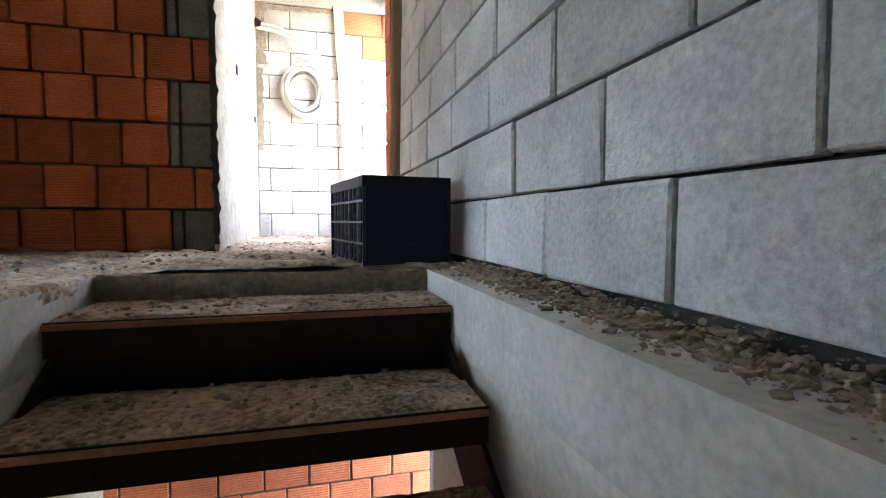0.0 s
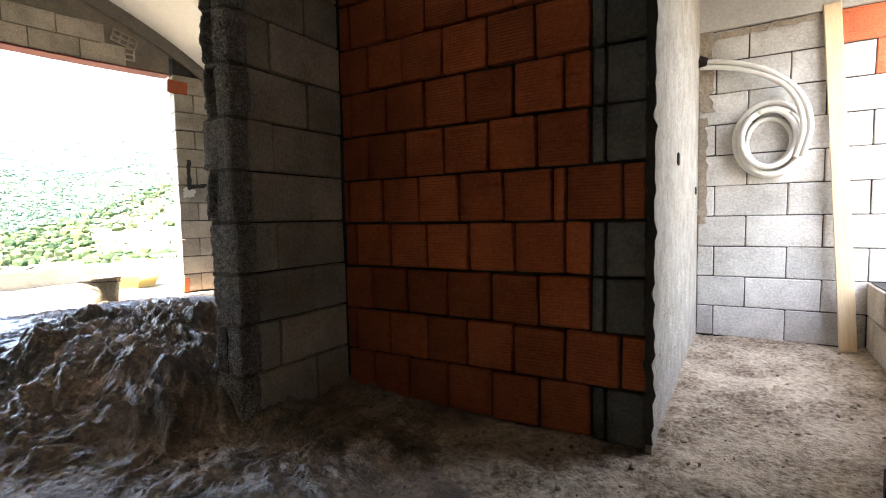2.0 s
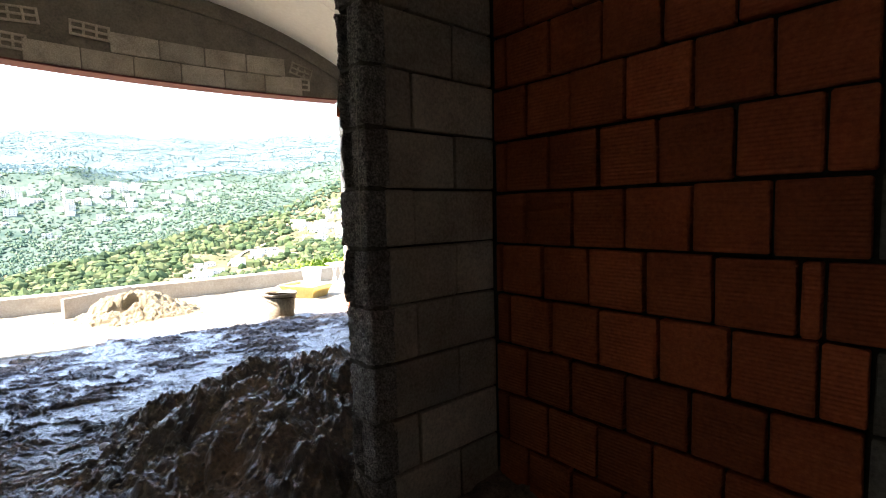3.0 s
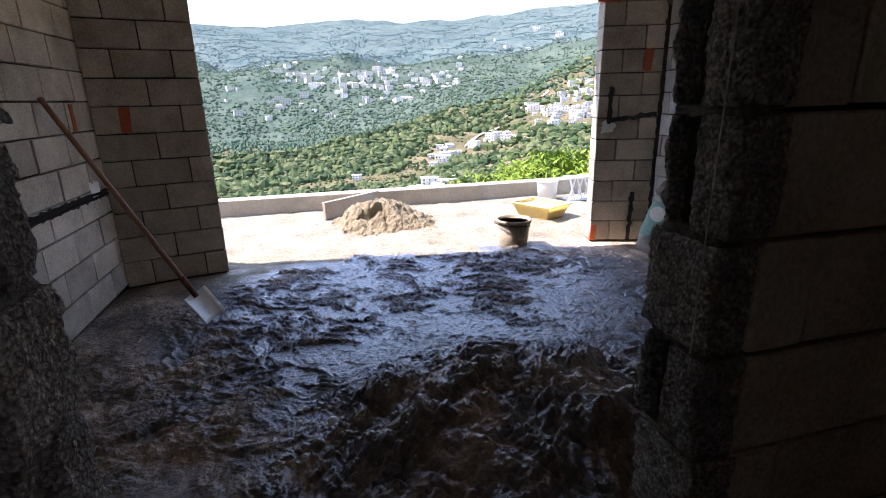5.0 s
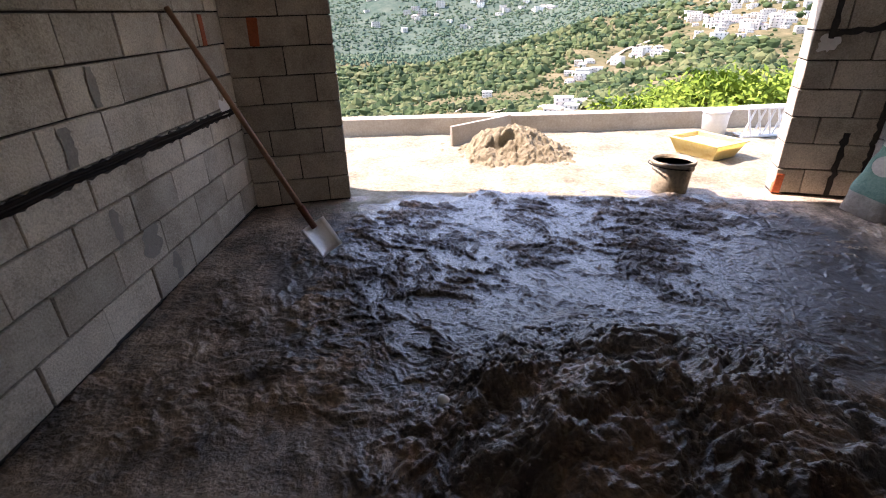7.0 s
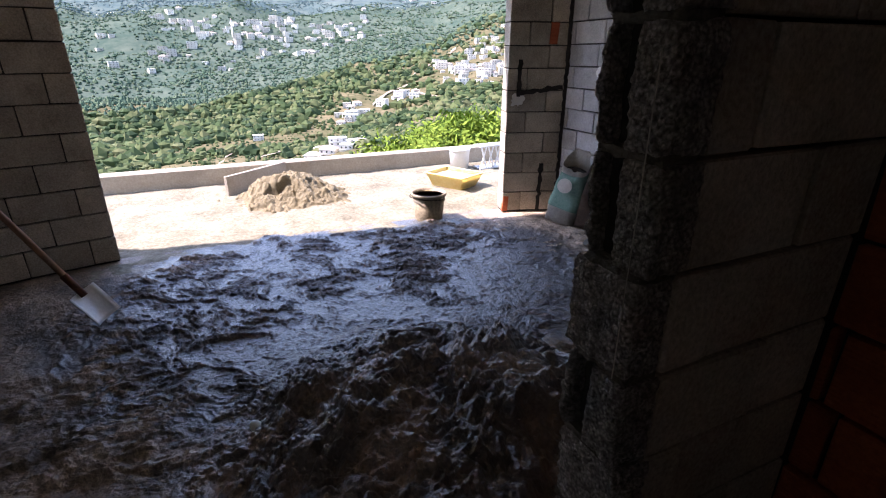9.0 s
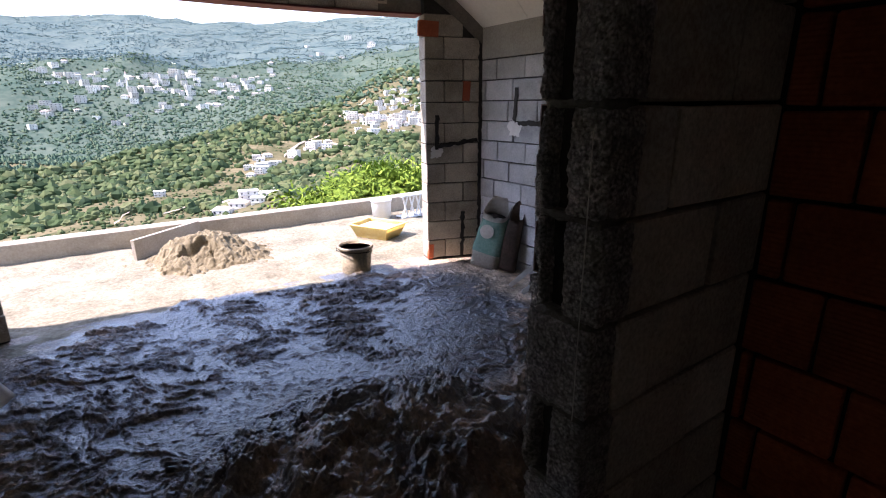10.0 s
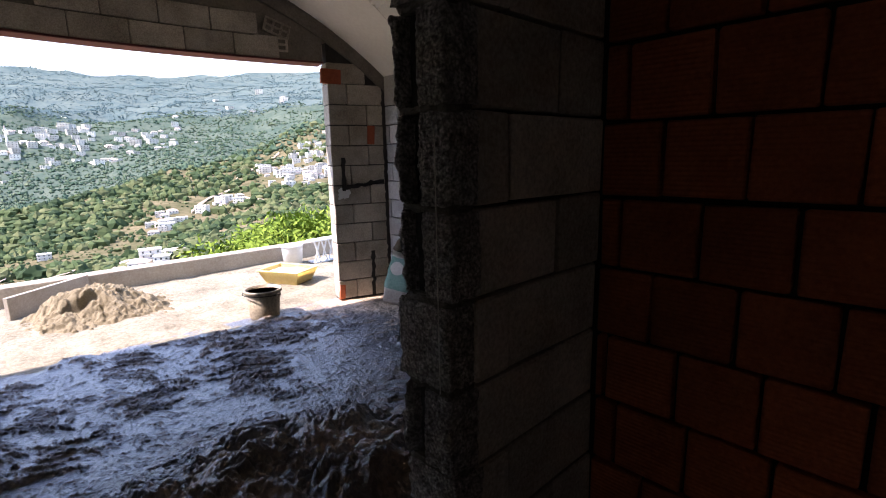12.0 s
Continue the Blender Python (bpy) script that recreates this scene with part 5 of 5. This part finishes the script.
def land_height(az, d):
    az, d = np.asarray(az, float), np.asarray(d, float)
    side = np.where(az > 180, 360 - az, az)
    n1, n2, cd, ce, f0, f1, rg = (np.interp(side, BEARING, row) for row in (NEAR_110, NEAR_220, CREST_AT, CREST_EL, FAR_1000, SLOPE_1500, RIDGE))
    knots = [(9, -22), (16, -25), (40, -18), (110, n1), (220, n2), (cd, ce), (cd * 1.35, ce - 3.0), (1000, f0), (1500, f1), (2800, rg), (4500, 5.0)]
    e = np.full(d.shape, -22.0)
    for (d0, e0), (d1, e1) in zip(knots, knots[1:]):
        t = (np.log(d) - np.log(d0)) / (np.log(d1) - np.log(d0))
        e = np.where((t >= 0) & (t <= 1), e0 + (e1 - e0) * t, e)
    x, y = land_xy(az, d)
    rough = smooth_step(100, 300, d) * (1 - 0.55 * smooth_step(1400, 2400, d))
    bumps = d * 0.009 * fractal(x, y, 0.0035, 81, 2) - d * 0.013 * np.abs(fractal(x, y, 0.006, 83, 3)) + d * 0.003
    return 1.5 + d * np.tan(np.radians(e)) + bumps * rough


def land_xy(az, d):
    return -2 - d * np.sin(np.radians(az)), 1.5 + d * np.cos(np.radians(az))


def land_sheet(name, d0, d1, n, step, material, label):
    az = np.arange(0, 360.01, step)
    dd = np.exp(np.linspace(math.log(d0), math.log(d1), n))
    AZ, DD = np.meshgrid(az, dd, indexing="ij")
    LX, LY = land_xy(AZ, DD)
    idx = np.arange(LX.size).reshape(LX.shape)
    faces = np.stack([idx[:-1, :-1], idx[1:, :-1], idx[1:, 1:], idx[:-1, 1:]], -1).reshape(-1, 4)
    me = bpy.data.meshes.new(name)
    me.from_pydata(np.stack([LX, LY, land_height(AZ, DD)], -1).reshape(-1, 3).tolist(), [], faces.tolist())
    me.materials.append(material)
    me.shade_smooth()
    tagged(new(name, me), label, "hillside", kind="structure")


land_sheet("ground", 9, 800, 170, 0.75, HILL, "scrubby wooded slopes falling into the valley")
# green taken partway towards the far haze colour
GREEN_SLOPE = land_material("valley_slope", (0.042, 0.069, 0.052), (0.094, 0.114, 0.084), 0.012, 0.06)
land_sheet("valley_side", 800, 1700, 50, 0.75, GREEN_SLOPE, "green wooded valley side below the far village, slightly hazed in colour")
land_sheet("backdrop", 1700, 4500, 40, 1.0, HAZY_MOUNT, "wooded mountain slopes in the distance, haze tinted into their blue-green")


def island_material(name, colours):
    m = bpy.data.materials.new(name)
    m.use_nodes = True
    nt = m.node_tree
    geo, ramp = nt.nodes.new("ShaderNodeNewGeometry"), nt.nodes.new("ShaderNodeValToRGB")
    nt.links.new(geo.outputs["Random Per Island"], ramp.inputs[0])
    for i, c in enumerate(colours):
        el = ramp.color_ramp.elements[i] if i < 2 else ramp.color_ramp.elements.new(1.0)
        el.position, el.color = i / (len(colours) - 1), (*c, 1)
    nt.links.new(ramp.outputs[0], nt.nodes["Principled BSDF"].inputs["Base Color"])
    nt.nodes["Principled BSDF"].inputs["Roughness"].default_value = 0.9
    nt.nodes["Principled BSDF"].inputs["Specular IOR Level"].default_value = 0.1
    return m


def forest(name, label, count, d0, d1, size, material, seed, dense):
    """Distant crowns and shrubs, each a crumpled clump, thicker where a slow noise is high."""
    R = np.random.RandomState(seed)
    az = R.uniform(48, 116, count * 3)
    d = np.exp(R.uniform(math.log(d0), math.log(d1), count * 3))
    x, y = land_xy(az, d)
    ok = fractal(x, y, 0.012, seed, 3) + 0.4 * value_noise(x, y, 0.07, seed + 9) + R.uniform(-0.35, 0.35, len(x)) > dense
    lot = ((az > 75) & (az < 80) & (d > 100) & (d < 126)) | ((az > 67) & (az < 78) & (d > 215) & (d < 310)) | ((az > 54) & (az < 67) & (d > 290) & (d < 520))
    ok &= ~lot | (R.uniform(0, 1, len(x)) < 0.4)
    az, d, x, y = az[ok][:count], d[ok][:count], x[ok][:count], y[ok][:count]
    z = land_height(az, d)
    base = np.array([(1, 0, 0), (-1, 0, 0), (0, 1, 0), (0, -1, 0), (0, 0, 1), (0, 0, -1)], float)
    tri = np.array([(0, 2, 4), (2, 1, 4), (1, 3, 4), (3, 0, 4), (2, 0, 5), (1, 2, 5), (3, 1, 5), (0, 3, 5)])
    if d0 < 300:
        ico = bmesh.new()
        bmesh.ops.create_icosphere(ico, subdivisions=2 if d1 < 150 else 1, radius=1)
        base = np.array([v.co[:] for v in ico.verts])
        tri = np.array([[v.index for v in f.verts] for f in ico.faces])
        ico.free()
    n, k = len(x), len(base)
    s = (size * np.clip(d / 300, 0.45, 2.2) ** 0.6 * (0.35 + 1.05 * R.uniform(0, 1, n) ** 1.7))[:, None, None]
    jig = R.uniform(0.62, 1.3, (n, k, 1))
    shape = np.stack([R.uniform(0.8, 1.3, n), R.uniform(0.8, 1.3, n), R.uniform(0.6, 1.2, n)], -1)[:, None, :]
    V = base[None] * jig * shape * s + np.stack([x, y, z], -1)[:, None, :] + np.array([0, 0, 0.35]) * s
    F = tri[None] + (np.arange(n) * k)[:, None, None]
    me = bpy.data.meshes.new(name)
    me.from_pydata(V.reshape(-1, 3).tolist(), [], F.reshape(-1, 3).tolist())
    me.materials.append(material)
    tagged(new(name, me), label, "trees", kind="stuff")


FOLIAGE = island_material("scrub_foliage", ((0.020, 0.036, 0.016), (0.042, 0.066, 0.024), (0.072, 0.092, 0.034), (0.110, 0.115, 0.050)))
# far crowns are blued and middle ones paled, as haze in the colour
HAZY_FOLIAGE = island_material("hazy_far_foliage", ((0.056, 0.092, 0.094), (0.070, 0.112, 0.110), (0.092, 0.132, 0.120)))
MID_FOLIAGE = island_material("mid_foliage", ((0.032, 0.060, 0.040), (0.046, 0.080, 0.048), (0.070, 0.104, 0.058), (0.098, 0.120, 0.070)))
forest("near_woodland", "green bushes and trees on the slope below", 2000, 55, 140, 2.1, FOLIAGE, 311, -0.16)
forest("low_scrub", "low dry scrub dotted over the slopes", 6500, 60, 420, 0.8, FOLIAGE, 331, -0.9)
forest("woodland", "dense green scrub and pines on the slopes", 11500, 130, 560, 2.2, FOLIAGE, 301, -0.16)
forest("mid_woodland", "green woods further down the valley, paled for haze", 38000, 420, 1750, 1.9, MID_FOLIAGE, 351, -0.5)
forest("far_woodland", "woods on the far mountainside, haze tinted into their blue-green", 40000, 1650, 3000, 1.5, HAZY_FOLIAGE, 402, -0.55)

# far houses
WALLW = mat("white_render", (0.46, 0.42, 0.35), (0.72, 0.67, 0.58), 0.3, 3, 0.9, 0.0, 0.3)
ROOFC = mat("house_roof", (0.30, 0.22, 0.18), (0.52, 0.42, 0.36), 0.5, 4, 0.9, 0.0, 0.3)
PANE = mat("dark_pane", (0.035, 0.035, 0.035), (0.10, 0.10, 0.095), 2, 8, 0.25, 0.0, 0.2)


def make_house(w, d, storeys, gable):
    h = 3.0 * storeys
    house = tagged(new("house"), "white rendered hillside house of %d storeys" % storeys, "house", group="village houses")
    bm = bmesh.new()
    box(bm, -w / 2, -d / 2, -4, w / 2, d / 2, h)
    part("wall", bm, WALLW, house)
    bm = bmesh.new()
    if gable:
        v = [bm.verts.new(p) for p in ((-w / 2 - 0.5, -d / 2 - 0.5, h + 0.02), (w / 2 + 0.5, -d / 2 - 0.5, h + 0.02), (w / 2 + 0.5, d / 2 + 0.5, h + 0.02), (-w / 2 - 0.5, d / 2 + 0.5, h + 0.02), (-w / 4, 0, h + 2), (w / 4, 0, h + 2))]
        for f in ((0, 1, 5, 4), (1, 2, 5), (2, 3, 4, 5), (3, 0, 4), (3, 2, 1, 0)):
            bm.faces.new([v[i] for i in f])
    else:
        box(bm, -w / 2 - 0.3, -d / 2 - 0.3, h + 0.02, w / 2 + 0.3, d / 2 + 0.3, h + 0.4)
    part("roof", bm, ROOFC if gable else WALLW, house)
    for s in range(storeys):
        for k in range(3):
            x = -w / 2 + w * (k + 0.5) / 3
            win = bmesh.new()
            box(win, x - 0.55, -d / 2 - 0.08, s * 3 + 1.0, x + 0.55, -d / 2 - 0.03, s * 3 + 2.2)
            part("window", win, PANE, house)
        bal = bmesh.new()
        box(bal, -w / 2 + 0.3, -d / 2 - 1.0, s * 3 + 0.02, -w / 2 + w * 0.62, -d / 2 - 0.1, s * 3 + 0.2)
        part("balcony", bal, WALLW, house)
    return house


protos = [make_house(12, 9, 2, False), make_house(10, 8, 1, True), make_house(14, 9, 3, False), make_house(9, 8, 1, False)]
R = random.Random(77)
sites = []
for _ in range(150):
    a = R.gauss(83.5, 5.5) if R.random() < 0.75 else R.uniform(73, 100)
    sites.append((a, R.uniform(1170, 1560) * (1 + 0.05 * math.sin(a * 0.7)), R.uniform(0.9, 1.5)))
for _ in range(8):
    sites.append((R.uniform(62, 74), R.uniform(1700, 2300), R.uniform(1.2, 2.2)))
for _ in range(165):
    a = R.uniform(55, 66.5)
    sites.append((a, R.uniform(285, 540 - (a - 55) * 10), R.uniform(0.28, 0.52)))
for _ in range(24):
    a = R.uniform(68, 77.5)
    sites.append((a, 292 - (a - 68) * 7.5 + R.uniform(-30, 22), R.uniform(0.24, 0.46)))
for a, d in ((80.4, 108), (78.6, 112), (77.6, 116), (76.6, 110), (75.6, 118), (75.0, 112), (74.2, 120), (86.0, 175), (77.0, 124), (79.4, 118)):
    sites.append((a, d, R.uniform(0.26, 0.36)))
for n, (a, d, k) in enumerate(sites):
    x, y = land_xy(a, d)
    m = pose(float(x), float(y), float(land_height(np.array(a), np.array(float(d)))) + 0.2, 0, 0, a - 180 + R.uniform(-35, 35) + 180 + 0)
    base = protos[R.randrange(4)]
    h = copy_thing(base, m)
    h.scale = (k, k, k)
for p in protos:
    for o in (*p.children_recursive, p):
        bpy.data.objects.remove(o)
x, y = land_xy(87.1, 1330)
z = float(land_height(np.array(87.1), np.array(1330.0)))
minaret = tagged(new("minaret"), "slender white minaret rising over the far village", "tower")
bm = bmesh.new()
cyl(bm, (0, 0, -3), (0, 0, 34), 2.2, 1.7, 12)
part("shaft", bm, WALLW, minaret)
bm = bmesh.new()
cyl(bm, (0, 0, 24), (0, 0, 25.5), 2.8, 2.8, 12)
part("gallery", bm, WALLW, minaret)
bm = bmesh.new()
cyl(bm, (0, 0, 34.01), (0, 0, 41), 1.9, 0.1, 12)
part("spire", bm, ROOFC, minaret)
minaret.matrix_basis = pose(float(x), float(y), z)

# dirt roads and clearings on the spur
ROAD = mat("dirt_road", (0.19, 0.145, 0.095), (0.30, 0.24, 0.17), 0.2, 2, 0.95, 0.0, 0.0)
for name, way, width in (("dirt_road", ((73.5, 250), (71, 300), (69, 330), (68.4, 275), (65.6, 235), (62, 225), (60, 205), (57.4, 118)), 4.0), ("dirt_road", ((69.3, 335), (68.6, 380), (66.5, 430), (64, 470)), 5.0), ("dirt_clearing", ((84, 285), (82.5, 300), (80.5, 330), (78.5, 352), (76.3, 395)), 4.0), ("dirt_clearing", ((83.4, 262), (82.2, 268), (81.4, 275)), 3.0), ("dirt_clearing", ((86, 116), (84.6, 122), (83.8, 128)), 1.3), ("dirt_road", ((90.4, 106), (89.8, 112), (89.6, 122), (88.8, 132)), 1.6)):
    bm = bmesh.new()
    prev = None
    for i in range(len(way) - 1):
        for j in range(10):
            t = j / 10
            a, d = (way[i][0] + (way[i + 1][0] - way[i][0]) * t, way[i][1] + (way[i + 1][1] - way[i][1]) * t)
            pair = []
            for dd in (-width * (1 + 0.6 * noise.noise(Vector((a * 3, d * 0.1, 0)))), width * (1 + 0.6 * noise.noise(Vector((a * 3, d * 0.1, 7))))):
                x, y = land_xy(a, d + dd)
                pair.append(bm.verts.new((float(x), float(y), float(land_height(np.array(a), np.array(d + dd))) + 0.7)))
            if prev:
                bm.faces.new((prev[0], prev[1], pair[1], pair[0]))
            prev = pair
    tagged(part(name, bm, ROAD), "pale dirt road winding over the slope", "road", kind="structure")

# near trees below the terrace
LEAF = island_material("bright_leaves", ((0.08, 0.13, 0.015), (0.14, 0.20, 0.022), (0.20, 0.27, 0.04)))
BARK = mat("bark", (0.06, 0.045, 0.03), (0.16, 0.12, 0.085), 6, 40, 0.9, 0.5, 0.1)


def make_tree(height, spread, seed):
    r = random.Random(seed)
    tree = tagged(new("tree"), "bright green young tree below the terrace", "tree", group="trees below the terrace")
    bm = bmesh.new()
    cyl(bm, (0, 0, -1.5), (0.1, 0.05, height * 0.75), 0.14, 0.04, 8)
    tips = []
    for k in range(12):
        a, z = r.uniform(0, 6.28), height * r.uniform(0.25, 0.72)
        tip = Vector((math.cos(a) * spread * r.uniform(0.4, 0.85), math.sin(a) * spread * r.uniform(0.4, 0.85), z + height * r.uniform(0.08, 0.22)))
        cyl(bm, (0, 0, z), tip, 0.05, 0.015, 5)
        tips.append(tip)
    part("trunk", bm, BARK, tree)
    tips += [Vector((0, 0, height * 0.9)), Vector((0.2, 0, height * 0.78))]
    V, F = [], []
    for tip in tips:
        for _ in range(150):
            c = tip + Vector((r.gauss(0, 1), r.gauss(0, 1), r.gauss(0, 0.8))) * spread * 0.24
            u = Vector((r.uniform(-1, 1), r.uniform(-1, 1), r.uniform(-0.6, 1))).normalized()
            w = u.orthogonal().normalized()
            s = r.uniform(0.07, 0.15)
            i = len(V)
            V += [c - u * s * 1.6, c + w * s * 0.6, c + u * s * 1.6, c - w * s * 0.6]
            F.append((i, i + 1, i + 2, i + 3))
    me = bpy.data.meshes.new("crown")
    me.from_pydata([tuple(v) for v in V], [], F)
    me.materials.append(LEAF)
    crown = new("crown", me)
    crown.parent = tree
    return tree


kinds = [make_tree(4.6, 1.7, 1), make_tree(5.6, 2.0, 2), make_tree(3.8, 1.6, 3)]
for n, (a, d, top, k) in enumerate(((70.5, 26, -9.2, 0), (68, 27, -8.8, 1), (65.5, 25, -7.6, 1), (63.5, 28, -7.2, 2), (61.5, 27, -6.6, 1), (59.5, 29, -6.4, 0), (57.5, 27, -6.8, 2), (55.5, 30, -6.0, 1), (72.0, 30, -11.5, 2), (66.5, 33, -7.8, 0), (62.2, 34, -6.5, 2))):
    x, y = land_xy(a, d)
    hgt = (4.6, 5.6, 3.8)[k]
    copy_thing(kinds[k], pose(float(x), float(y), 1.5 + d * math.tan(radians(top)) - hgt, 0, 0, n * 67))
for p in kinds:
    for o in (*p.children_recursive, p):
        bpy.data.objects.remove(o)
